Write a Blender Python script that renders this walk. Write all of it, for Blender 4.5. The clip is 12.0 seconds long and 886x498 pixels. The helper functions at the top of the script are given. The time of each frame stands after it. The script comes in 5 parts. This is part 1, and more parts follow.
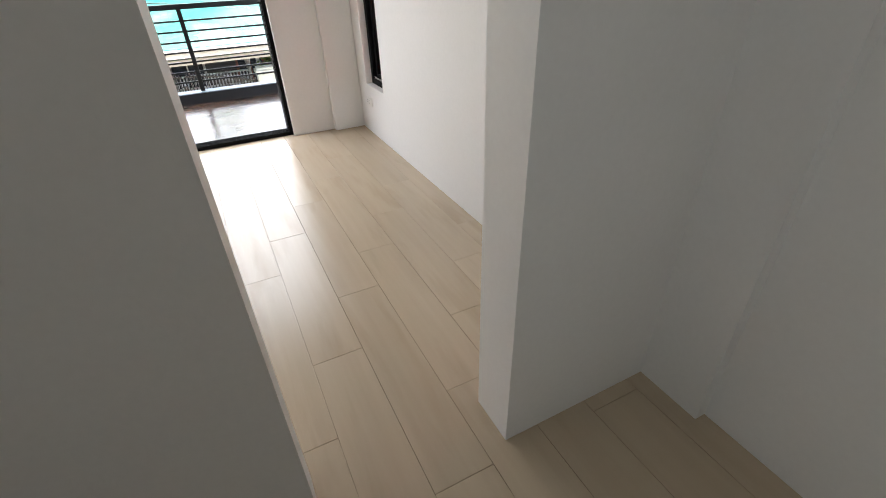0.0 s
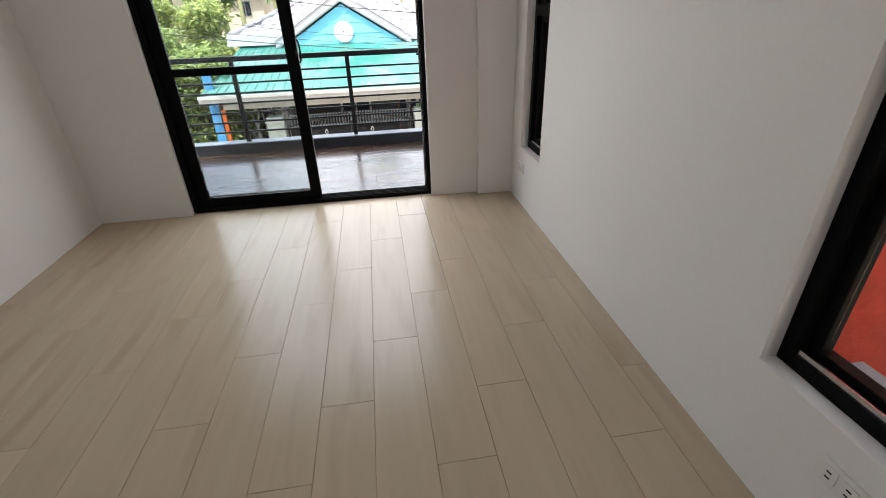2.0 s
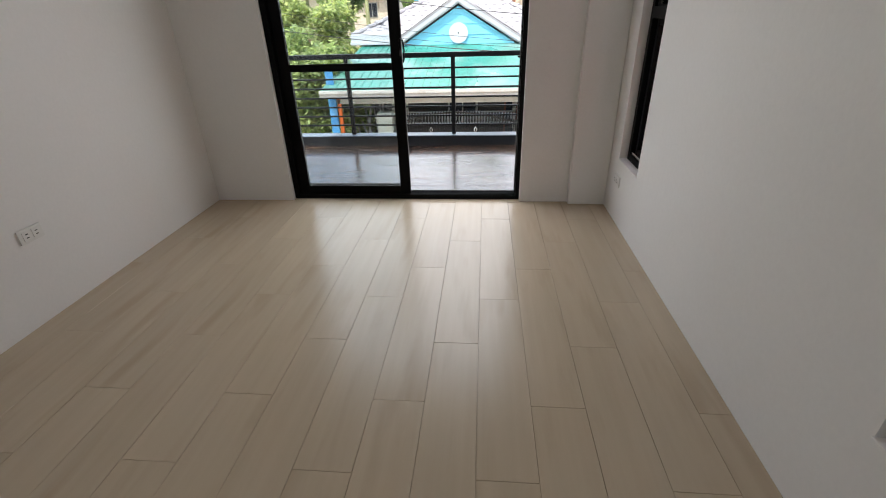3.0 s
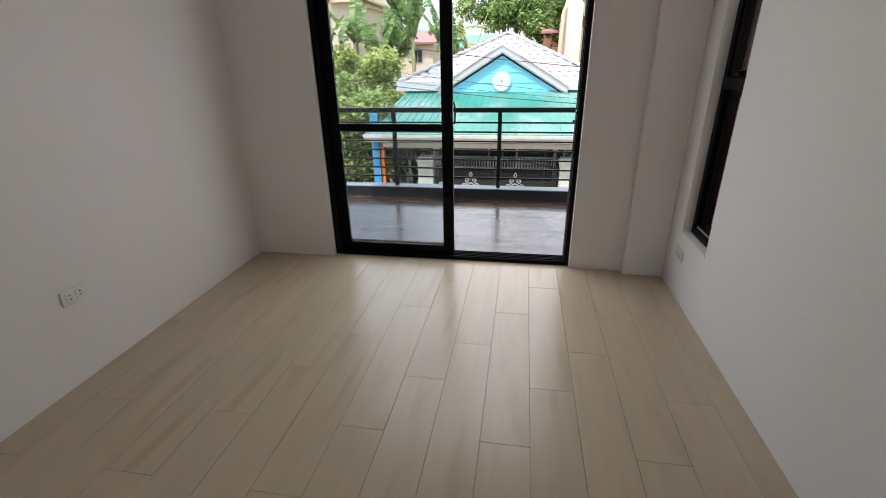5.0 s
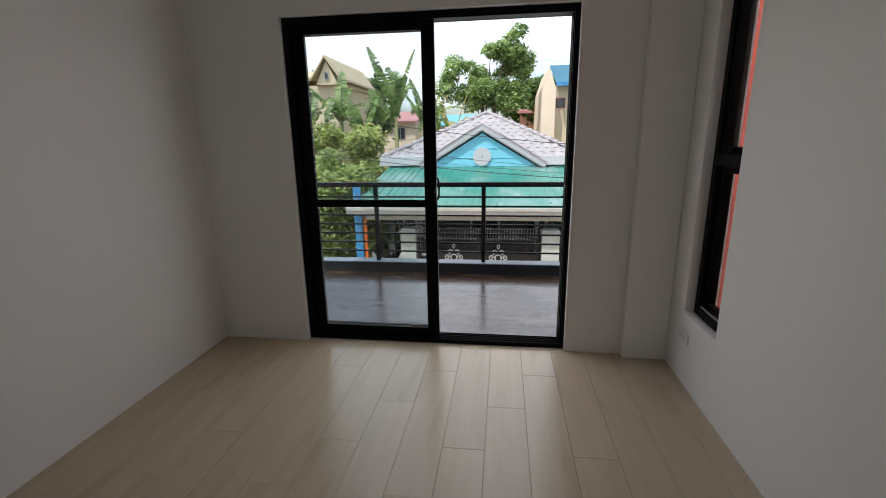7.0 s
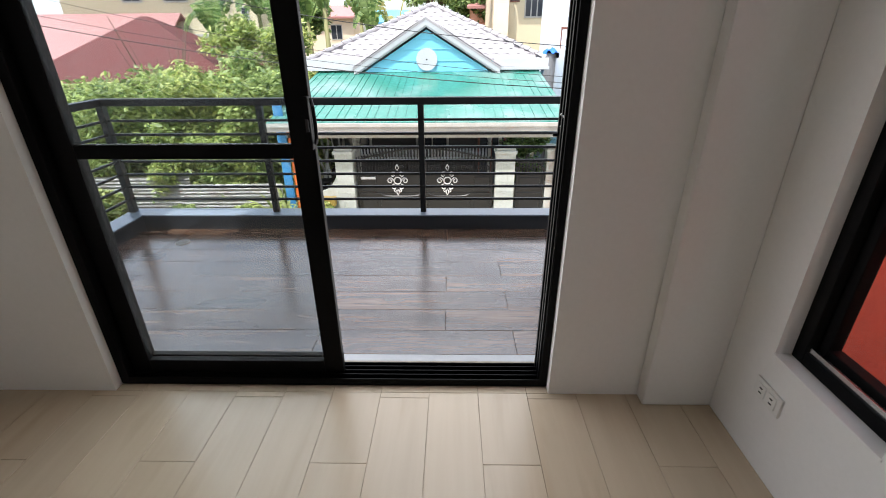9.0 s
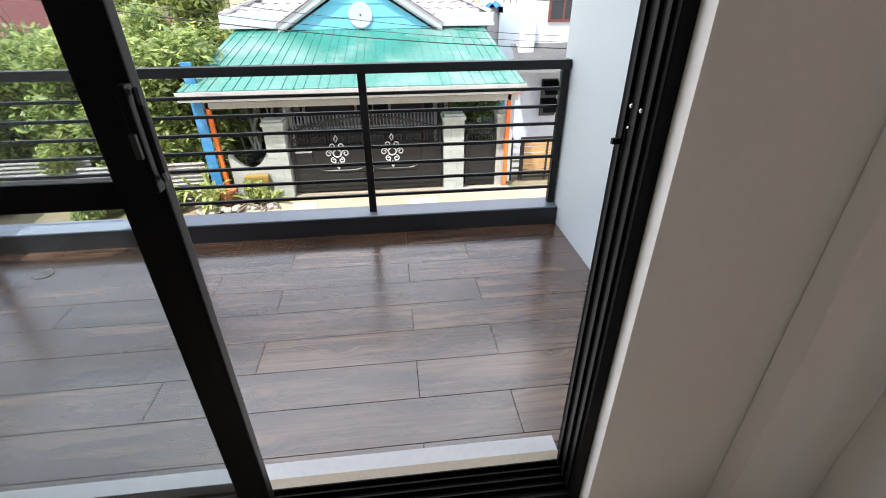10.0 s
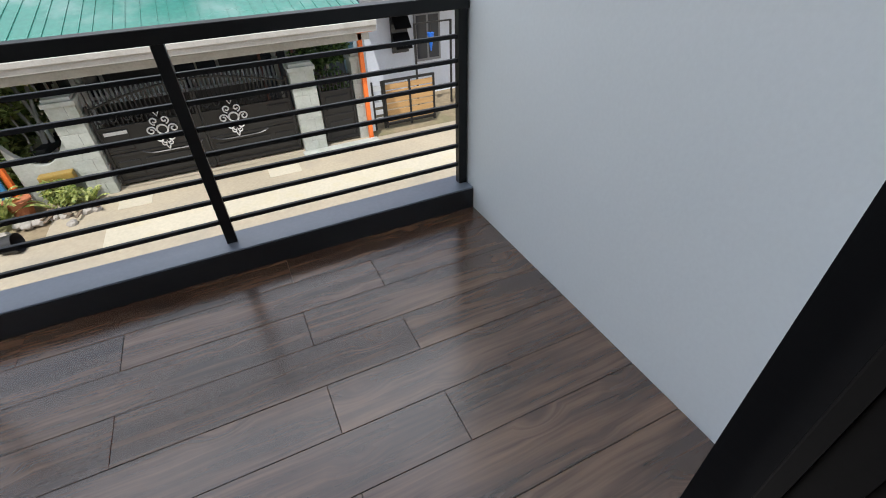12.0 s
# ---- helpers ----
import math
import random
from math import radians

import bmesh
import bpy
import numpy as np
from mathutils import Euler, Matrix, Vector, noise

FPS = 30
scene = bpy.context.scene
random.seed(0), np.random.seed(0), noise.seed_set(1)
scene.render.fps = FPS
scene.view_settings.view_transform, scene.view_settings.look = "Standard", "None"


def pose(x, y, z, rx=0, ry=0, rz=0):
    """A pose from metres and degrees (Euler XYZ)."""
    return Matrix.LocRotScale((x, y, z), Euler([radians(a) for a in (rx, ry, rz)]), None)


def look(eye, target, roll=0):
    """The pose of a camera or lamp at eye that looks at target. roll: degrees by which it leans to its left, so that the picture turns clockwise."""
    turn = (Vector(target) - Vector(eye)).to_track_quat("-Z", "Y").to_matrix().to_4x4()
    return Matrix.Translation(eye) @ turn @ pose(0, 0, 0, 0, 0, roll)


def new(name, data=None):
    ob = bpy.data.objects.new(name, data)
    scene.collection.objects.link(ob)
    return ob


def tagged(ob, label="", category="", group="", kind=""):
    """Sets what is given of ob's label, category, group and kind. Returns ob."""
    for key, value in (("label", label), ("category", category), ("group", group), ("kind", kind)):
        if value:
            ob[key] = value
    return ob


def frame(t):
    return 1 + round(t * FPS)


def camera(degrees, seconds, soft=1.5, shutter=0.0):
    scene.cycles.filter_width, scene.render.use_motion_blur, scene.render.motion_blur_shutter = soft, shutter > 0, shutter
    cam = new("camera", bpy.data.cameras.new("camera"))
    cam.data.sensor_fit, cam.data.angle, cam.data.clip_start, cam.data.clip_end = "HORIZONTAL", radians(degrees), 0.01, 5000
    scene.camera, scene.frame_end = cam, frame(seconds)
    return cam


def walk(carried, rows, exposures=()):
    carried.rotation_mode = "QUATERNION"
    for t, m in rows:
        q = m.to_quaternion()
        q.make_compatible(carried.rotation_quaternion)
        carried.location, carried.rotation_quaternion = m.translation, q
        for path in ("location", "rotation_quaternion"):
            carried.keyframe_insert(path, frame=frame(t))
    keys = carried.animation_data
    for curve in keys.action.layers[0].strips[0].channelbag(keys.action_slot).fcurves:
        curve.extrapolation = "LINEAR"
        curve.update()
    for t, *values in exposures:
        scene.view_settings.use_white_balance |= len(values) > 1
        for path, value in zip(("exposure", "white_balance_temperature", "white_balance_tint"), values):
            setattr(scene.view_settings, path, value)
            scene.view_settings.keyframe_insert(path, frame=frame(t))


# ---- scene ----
cam = camera(89.2, 12.0, soft=1.0)
PATH = [
    (0, (-0.548, -4.064, 1.311), (0.18, -2.564, 0.207), -2.0),
    (0.5, (-0.502, -3.797, 1.306), (0.197, -2.235, 0.271), -1.8),
    (1, (-0.47, -3.548, 1.302), (0.187, -1.943, 0.305), -2.4),
    (1.5, (-0.459, -3.399, 1.3), (0.03, -1.719, 0.33), -2.1),
    (2, (-0.373, -3.361, 1.309), (-0.139, -1.615, 0.362), -2.1),
    (2.5, (-0.319, -3.337, 1.311), (-0.33, -1.568, 0.379), -1.9),
    (3, (-0.278, -3.324, 1.303), (-0.452, -1.561, 0.374), -1.8),
    (5, (-0.379, -3.112, 1.417), (-0.702, -1.298, 0.64), -1.1),
    (5.5, (-0.374, -3.131, 1.465), (-0.694, -1.267, 0.815), -1.0),
    (6, (-0.372, -3.126, 1.479), (-0.685, -1.225, 0.943), -1.0),
    (6.5, (-0.407, -3.048, 1.454), (-0.699, -1.125, 0.99), -0.9),
    (8.5, (-0.44, -1.908, 1.326), (-0.549, -0.055, 0.58), -0.8),
    (9, (-0.394, -1.46, 1.327), (-0.435, 0.347, 0.472), -0.5),
    (9.5, (-0.429, -1.077, 1.3), (-0.374, 0.694, 0.372), -0.3),
    (10, (-0.468, -0.716, 1.276), (-0.28, 1.007, 0.277), -0.4),
    (10.5, (-0.441, -0.384, 1.283), (-0.11, 1.271, 0.21), -0.9),
    (11, (-0.433, -0.177, 1.269), (0.068, 1.399, 0.127), -0.6),
    (11.5, (-0.454, -0.017, 1.255), (0.164, 1.477, 0.078), -0.2),
    (12, (-0.446, 0.043, 1.232), (0.212, 1.487, 0.015), -1.8),
]
EXPOSURES = [(0.0, 2.1), (0.5, 1.7), (1.5, 1.4), (3.2, 1.1), (4.8, 0.95), (5.5, 0.78), (6.0, 0.48), (6.5, 0.24), (8.3, 0.68), (9.0, 0.9), (10.0, 0.9), (11.0, 0.56), (11.5, 0.38), (12.0, 0.12)]
walk(cam, [(t, look(eye, target, roll)) for t, eye, target, roll in PATH], EXPOSURES)

# ---- world, sun, exposure ----
CLOUD = 9.2
SUN_WAY = Vector((0.267, 0.358, -0.895)).normalized()
world = bpy.data.worlds.new("sky_world")
scene.world = world
world.use_nodes = True
wn = world.node_tree
sky = wn.nodes.new("ShaderNodeTexSky")
sky.sky_type = "NISHITA"
sky.sun_disc = False
sky.sun_elevation = math.asin(-SUN_WAY.z)
sky.sun_rotation = math.atan2(-SUN_WAY.x, -SUN_WAY.y)
sky.dust_density, sky.air_density = 2.0, 1.0
wn.nodes["Background"].inputs["Strength"].default_value = 0.15
# broken bright cloud over the blue
wco = wn.nodes.new("ShaderNodeTexCoord")
wmap = wn.nodes.new("ShaderNodeMapping")
wmap.inputs["Scale"].default_value = (1.0, 1.0, 2.6)
wn.links.new(wco.outputs["Generated"], wmap.inputs["Vector"])
wnoise = wn.nodes.new("ShaderNodeTexNoise")
wnoise.inputs["Scale"].default_value, wnoise.inputs["Detail"].default_value = 2.2, 8
wn.links.new(wmap.outputs["Vector"], wnoise.inputs["Vector"])
wramp = wn.nodes.new("ShaderNodeMapRange")
wramp.inputs["From Min"].default_value, wramp.inputs["From Max"].default_value = 0.40, 0.56
wn.links.new(wnoise.outputs["Fac"], wramp.inputs["Value"])
wmix = wn.nodes.new("ShaderNodeMix")
wmix.data_type = "RGBA"
wn.links.new(wramp.outputs[0], wmix.inputs["Factor"])
wn.links.new(sky.outputs["Color"], wmix.inputs[6])
wmix.inputs[7].default_value = (CLOUD * 0.97, CLOUD * 1.02, CLOUD * 1.12, 1)
wn.links.new(wmix.outputs[2], wn.nodes["Background"].inputs["Color"])
sun_data = bpy.data.lights.new("sun", "SUN")
sun_data.energy, sun_data.angle, sun_data.color = 3.8, radians(0.6), (1.0, 0.97, 0.93)
sun = new("sun", sun_data)
sun.matrix_basis = look((0, 0, 20), Vector((0, 0, 20)) + SUN_WAY)
# added area lamp in the balcony door, boosting the sky light indoors
door_data = bpy.data.lights.new("door_fill_light", "AREA")
door_data.shape, door_data.size, door_data.size_y, door_data.energy = "RECTANGLE", 1.7, 2.0, 7.0
door_data.color = (1.0, 0.97, 0.945)
door_light = new("door_fill_light", door_data)
door_light.matrix_basis = look((-0.9, 0.14, 1.07), (-0.9, -3.0, 1.07))
# added lamp that brightens the hall, set in an assumed, unseen opening
hall_data = bpy.data.lights.new("hall_fill_light", "AREA")
hall_data.shape, hall_data.size, hall_data.size_y, hall_data.energy = "RECTANGLE", 0.38, 0.38, 1.35
hall_data.color = (0.94, 1.0, 1.0)
hall_light = new("hall_fill_light", hall_data)
hall_light.matrix_basis = look((-1.66, -4.9, 1.5), (0, -4.9, 1.5))


# ---- helpers for meshes ----
def box(bm, x0, x1, y0, y1, z0, z1):
    m = Matrix.Translation(((x0 + x1) / 2, (y0 + y1) / 2, (z0 + z1) / 2)) @ Matrix.Diagonal((abs(x1 - x0), abs(y1 - y0), abs(z1 - z0), 1))
    return bmesh.ops.create_cube(bm, size=1, matrix=m)["verts"]


def cyl(bm, p, q, r, r2=None, n=10):
    p, q = Vector(p), Vector(q)
    m = Matrix.Translation((p + q) / 2) @ (q - p).to_track_quat("Z", "Y").to_matrix().to_4x4()
    bmesh.ops.create_cone(bm, cap_ends=True, segments=n, radius1=r, radius2=r if r2 is None else r2, depth=(q - p).length, matrix=m)


def tube(bm, pts, r, n=6, r_end=None):
    """A tube along a line of points."""
    pts = [Vector(p) for p in pts]
    rings = []
    for i, p in enumerate(pts):
        d = (pts[min(i + 1, len(pts) - 1)] - pts[max(i - 1, 0)]).normalized()
        u = d.orthogonal().normalized() if i == 0 else (rings_u - d * rings_u.dot(d)).normalized()
        rings_u = u
        v = d.cross(u)
        k = i / max(len(pts) - 1, 1)
        rr = r if r_end is None else r + (r_end - r) * k
        rings.append([bm.verts.new(p + (u * math.cos(2 * math.pi * j / n) + v * math.sin(2 * math.pi * j / n)) * rr) for j in range(n)])
    for a, b in zip(rings, rings[1:]):
        for j in range(n):
            bm.faces.new((a[j], a[(j + 1) % n], b[(j + 1) % n], b[j]))
    bm.faces.new(rings[0][::-1])
    bm.faces.new(rings[-1])


def soften(bm, w, seg=2):
    bmesh.ops.bevel(bm, geom=bm.edges[:], offset=w, segments=seg, profile=0.6, affect="EDGES", clamp_overlap=True)


def to_mesh(name, bm, smooth=False):
    me = bpy.data.meshes.new(name)
    bm.normal_update()
    bm.to_mesh(me)
    bm.free()
    if smooth:
        for p in me.polygons:
            p.use_smooth = True
    return me


def part(name, bm, material, parent, label="", smooth=False):
    """One mesh object under a thing or a part, in the thing's own axes."""
    me = to_mesh(name, bm, smooth)
    me.materials.append(material)
    ob = new(name, me)
    ob.parent = parent
    if label:
        tagged(ob, label)
    return ob


def thing(name, loc, label, category, group="", kind="", turn=0):
    ob = new(name)
    ob.empty_display_size = 0.1
    ob.matrix_basis = pose(*loc, 0, 0, turn)
    return tagged(ob, label, category, group, kind)


def solid(name, bm, material, label, category, kind="structure", smooth=False):
    """A thing or a piece of the setting that is one mesh, in world axes."""
    me = to_mesh(name, bm, smooth)
    me.materials.append(material)
    return tagged(new(name, me), label, category, "", kind)


def bx(*boxes, bevel=0.0, seg=2):
    bm = bmesh.new()
    for b in boxes:
        one = bmesh.new()
        box(one, *b)
        if bevel:
            soften(one, bevel, seg)
        tmp = bpy.data.meshes.new("tmp")
        one.to_mesh(tmp)
        one.free()
        bm.from_mesh(tmp)
        bpy.data.meshes.remove(tmp)
    return bm


# ---- materials ----
def nodes_of(name):
    m = bpy.data.materials.new(name)
    m.use_nodes = True
    t = m.node_tree
    return m, t, t.nodes["Principled BSDF"]


def link(t, a, b):
    t.links.new(a, b)


def surface(name, color, rough=0.6, metal=0.0, vary=0.12, big=1.2, fine=40.0, bump=0.15, spec=0.5, stain=None, stain_amount=0.0, stretch=(1, 1, 1), random_tone=0.0):
    """Paint, concrete, metal and the like: a colour that varies at two scales, with fine relief."""
    m, t, b = nodes_of(name)
    co = t.nodes.new("ShaderNodeTexCoord")
    mp = t.nodes.new("ShaderNodeMapping")
    mp.inputs["Scale"].default_value = stretch
    link(t, co.outputs["Object"], mp.inputs["Vector"])
    n1 = t.nodes.new("ShaderNodeTexNoise")
    n1.inputs["Scale"].default_value, n1.inputs["Detail"].default_value = big, 5
    n2 = t.nodes.new("ShaderNodeTexNoise")
    n2.inputs["Scale"].default_value, n2.inputs["Detail"].default_value = fine, 4
    for n in (n1, n2):
        link(t, mp.outputs["Vector"], n.inputs["Vector"])
    add = t.nodes.new("ShaderNodeMath")
    add.operation = "ADD"
    link(t, n1.outputs["Fac"], add.inputs[0])
    link(t, n2.outputs["Fac"], add.inputs[1])
    rng = t.nodes.new("ShaderNodeMapRange")
    rng.inputs["From Min"].default_value, rng.inputs["From Max"].default_value = 0.6, 1.4
    rng.inputs["To Min"].default_value, rng.inputs["To Max"].default_value = 1 - vary, 1 + vary
    link(t, add.outputs[0], rng.inputs["Value"])
    mul = t.nodes.new("ShaderNodeVectorMath")
    mul.operation = "SCALE"
    mul.inputs[0].default_value = color
    last = rng.outputs[0]
    if random_tone:
        info = t.nodes.new("ShaderNodeObjectInfo")
        r2 = t.nodes.new("ShaderNodeMapRange")
        r2.inputs["To Min"].default_value, r2.inputs["To Max"].default_value = 1 - random_tone, 1 + random_tone
        link(t, info.outputs["Random"], r2.inputs["Value"])
        m2 = t.nodes.new("ShaderNodeMath")
        m2.operation = "MULTIPLY"
        link(t, last, m2.inputs[0])
        link(t, r2.outputs[0], m2.inputs[1])
        last = m2.outputs[0]
    link(t, last, mul.inputs["Scale"])
    out = mul.outputs["Vector"]
    if stain:
        n3 = t.nodes.new("ShaderNodeTexNoise")
        n3.inputs["Scale"].default_value, n3.inputs["Detail"].default_value = big * 2.3, 7
        link(t, mp.outputs["Vector"], n3.inputs["Vector"])
        r3 = t.nodes.new("ShaderNodeMapRange")
        r3.inputs["From Min"].default_value, r3.inputs["From Max"].default_value = 0.5, 0.75
        r3.inputs["To Max"].default_value = stain_amount
        link(t, n3.outputs["Fac"], r3.inputs["Value"])
        mx = t.nodes.new("ShaderNodeMix")
        mx.data_type = "RGBA"
        link(t, r3.outputs[0], mx.inputs["Factor"])
        link(t, out, mx.inputs[6])
        mx.inputs[7].default_value = (*stain, 1)
        out = mx.outputs[2]
    link(t, out, b.inputs["Base Color"])
    b.inputs["Roughness"].default_value, b.inputs["Metallic"].default_value = rough, metal
    b.inputs["Specular IOR Level"].default_value = spec
    rr = t.nodes.new("ShaderNodeMapRange")
    rr.inputs["To Min"].default_value, rr.inputs["To Max"].default_value = max(rough - 0.08, 0.02), min(rough + 0.08, 1)
    link(t, n1.outputs["Fac"], rr.inputs["Value"])
    link(t, rr.outputs[0], b.inputs["Roughness"])
    if bump:
        bp = t.nodes.new("ShaderNodeBump")
        bp.inputs["Strength"].default_value, bp.inputs["Distance"].default_value = bump, 0.01
        link(t, n2.outputs["Fac"], bp.inputs["Height"])
        link(t, bp.outputs["Normal"], b.inputs["Normal"])
    return m


def wood_tile(name, light, dark, along, rough, contrast, broad_amount, gloss=0.5, coat=0.0, relief=0.0, knots=0.0, tone_range=0.03, warp=0.0, scale=(1.1, 7.0, 3.2, 55.0), warm=None):
    """Glazed wood-look tile: fine and broad streaks along one axis, and a tone of its own for each piece."""
    m, t, b = nodes_of(name)
    co = t.nodes.new("ShaderNodeTexCoord")
    info = t.nodes.new("ShaderNodeObjectInfo")
    sc = t.nodes.new("ShaderNodeVectorMath")
    sc.operation = "SCALE"
    sc.inputs[0].default_value = (5.3, 7.9, 1.3)
    link(t, info.outputs["Random"], sc.inputs["Scale"])
    ad = t.nodes.new("ShaderNodeVectorMath")
    ad.operation = "ADD"
    link(t, co.outputs["Object"], ad.inputs[0])
    link(t, sc.outputs[0], ad.inputs[1])

    def streak(s_along, s_across, detail, distort, lo, hi, out_lo, out_hi):
        mp = t.nodes.new("ShaderNodeMapping")
        mp.inputs["Scale"].default_value = (s_along, s_across, 1) if along == "x" else (s_across, s_along, 1)
        link(t, ad.outputs[0], mp.inputs["Vector"])
        n = t.nodes.new("ShaderNodeTexNoise")
        n.inputs["Scale"].default_value, n.inputs["Detail"].default_value = 1.0, detail
        n.inputs["Distortion"].default_value = distort
        link(t, mp.outputs["Vector"], n.inputs["Vector"])
        r = t.nodes.new("ShaderNodeMapRange")
        r.inputs["From Min"].default_value, r.inputs["From Max"].default_value = lo, hi
        r.inputs["To Min"].default_value, r.inputs["To Max"].default_value = out_lo, out_hi
        link(t, n.outputs["Fac"], r.inputs["Value"])
        return r.outputs[0], n.outputs["Fac"]

    broad, broad_raw = streak(scale[0], scale[1], 2.0, warp * 0.4, 0.25, 0.75, 1 - broad_amount, 1 + broad_amount)
    fine, fine_raw = streak(scale[2], scale[3], 4.0, warp, 0.28, 0.72, 0.5 - contrast / 2, 0.5 + contrast / 2)
    mix = t.nodes.new("ShaderNodeMix")
    mix.data_type = "RGBA"
    mix.inputs[6].default_value, mix.inputs[7].default_value = (*dark, 1), (*light, 1)
    link(t, fine, mix.inputs["Factor"])
    tone = t.nodes.new("ShaderNodeMapRange")
    tone.inputs["To Min"].default_value, tone.inputs["To Max"].default_value = 1 - tone_range, 1 + tone_range
    link(t, info.outputs["Random"], tone.inputs["Value"])
    mul = t.nodes.new("ShaderNodeMath")
    mul.operation = "MULTIPLY"
    link(t, tone.outputs[0], mul.inputs[0])
    link(t, broad, mul.inputs[1])
    vm = t.nodes.new("ShaderNodeVectorMath")
    vm.operation = "SCALE"
    link(t, mix.outputs[2], vm.inputs[0])
    link(t, mul.outputs[0], vm.inputs["Scale"])
    out = vm.outputs[0]
    if warm:
        w1, _ = streak(scale[0] * 1.7, scale[1] * 2.6, 5.0, 0.4, 0.54, 0.78, 0.0, 0.7)
        mw = t.nodes.new("ShaderNodeMix")
        mw.data_type = "RGBA"
        link(t, w1, mw.inputs["Factor"])
        link(t, out, mw.inputs[6])
        mw.inputs[7].default_value = (*warm, 1)
        out = mw.outputs[2]
    if knots:
        mp = t.nodes.new("ShaderNodeMapping")
        mp.inputs["Scale"].default_value = (2.2, 6.5, 1) if along == "x" else (6.5, 2.2, 1)
        link(t, ad.outputs[0], mp.inputs["Vector"])
        vo = t.nodes.new("ShaderNodeTexVoronoi")
        vo.inputs["Scale"].default_value = 1.0
        link(t, mp.outputs["Vector"], vo.inputs["Vector"])
        wob = t.nodes.new("ShaderNodeMath")
        wob.operation = "MULTIPLY_ADD"
        wob.inputs[1].default_value = 0.3
        link(t, fine_raw, wob.inputs[0])
        link(t, vo.outputs["Distance"], wob.inputs[2])
        rk = t.nodes.new("ShaderNodeMapRange")
        rk.inputs["From Min"].default_value, rk.inputs["From Max"].default_value = 0.18, 0.32
        rk.inputs["To Min"].default_value, rk.inputs["To Max"].default_value = knots, 0.0
        link(t, wob.outputs[0], rk.inputs["Value"])
        mk = t.nodes.new("ShaderNodeMix")
        mk.data_type = "RGBA"
        link(t, rk.outputs[0], mk.inputs["Factor"])
        link(t, out, mk.inputs[6])
        mk.inputs[7].default_value = (dark[0] * 0.5, dark[1] * 0.45, dark[2] * 0.4, 1)
        out = mk.outputs[2]
    link(t, out, b.inputs["Base Color"])
    b.inputs["Roughness"].default_value = rough
    b.inputs["Specular IOR Level"].default_value = gloss
    b.inputs["Coat Weight"].default_value, b.inputs["Coat Roughness"].default_value, b.inputs["Coat IOR"].default_value = coat, 0.22, 1.6
    if relief:
        bp = t.nodes.new("ShaderNodeBump")
        bp.inputs["Strength"].default_value, bp.inputs["Distance"].default_value = relief, 0.004
        link(t, fine_raw, bp.inputs["Height"])
        link(t, bp.outputs["Normal"], b.inputs["Normal"])
    return m


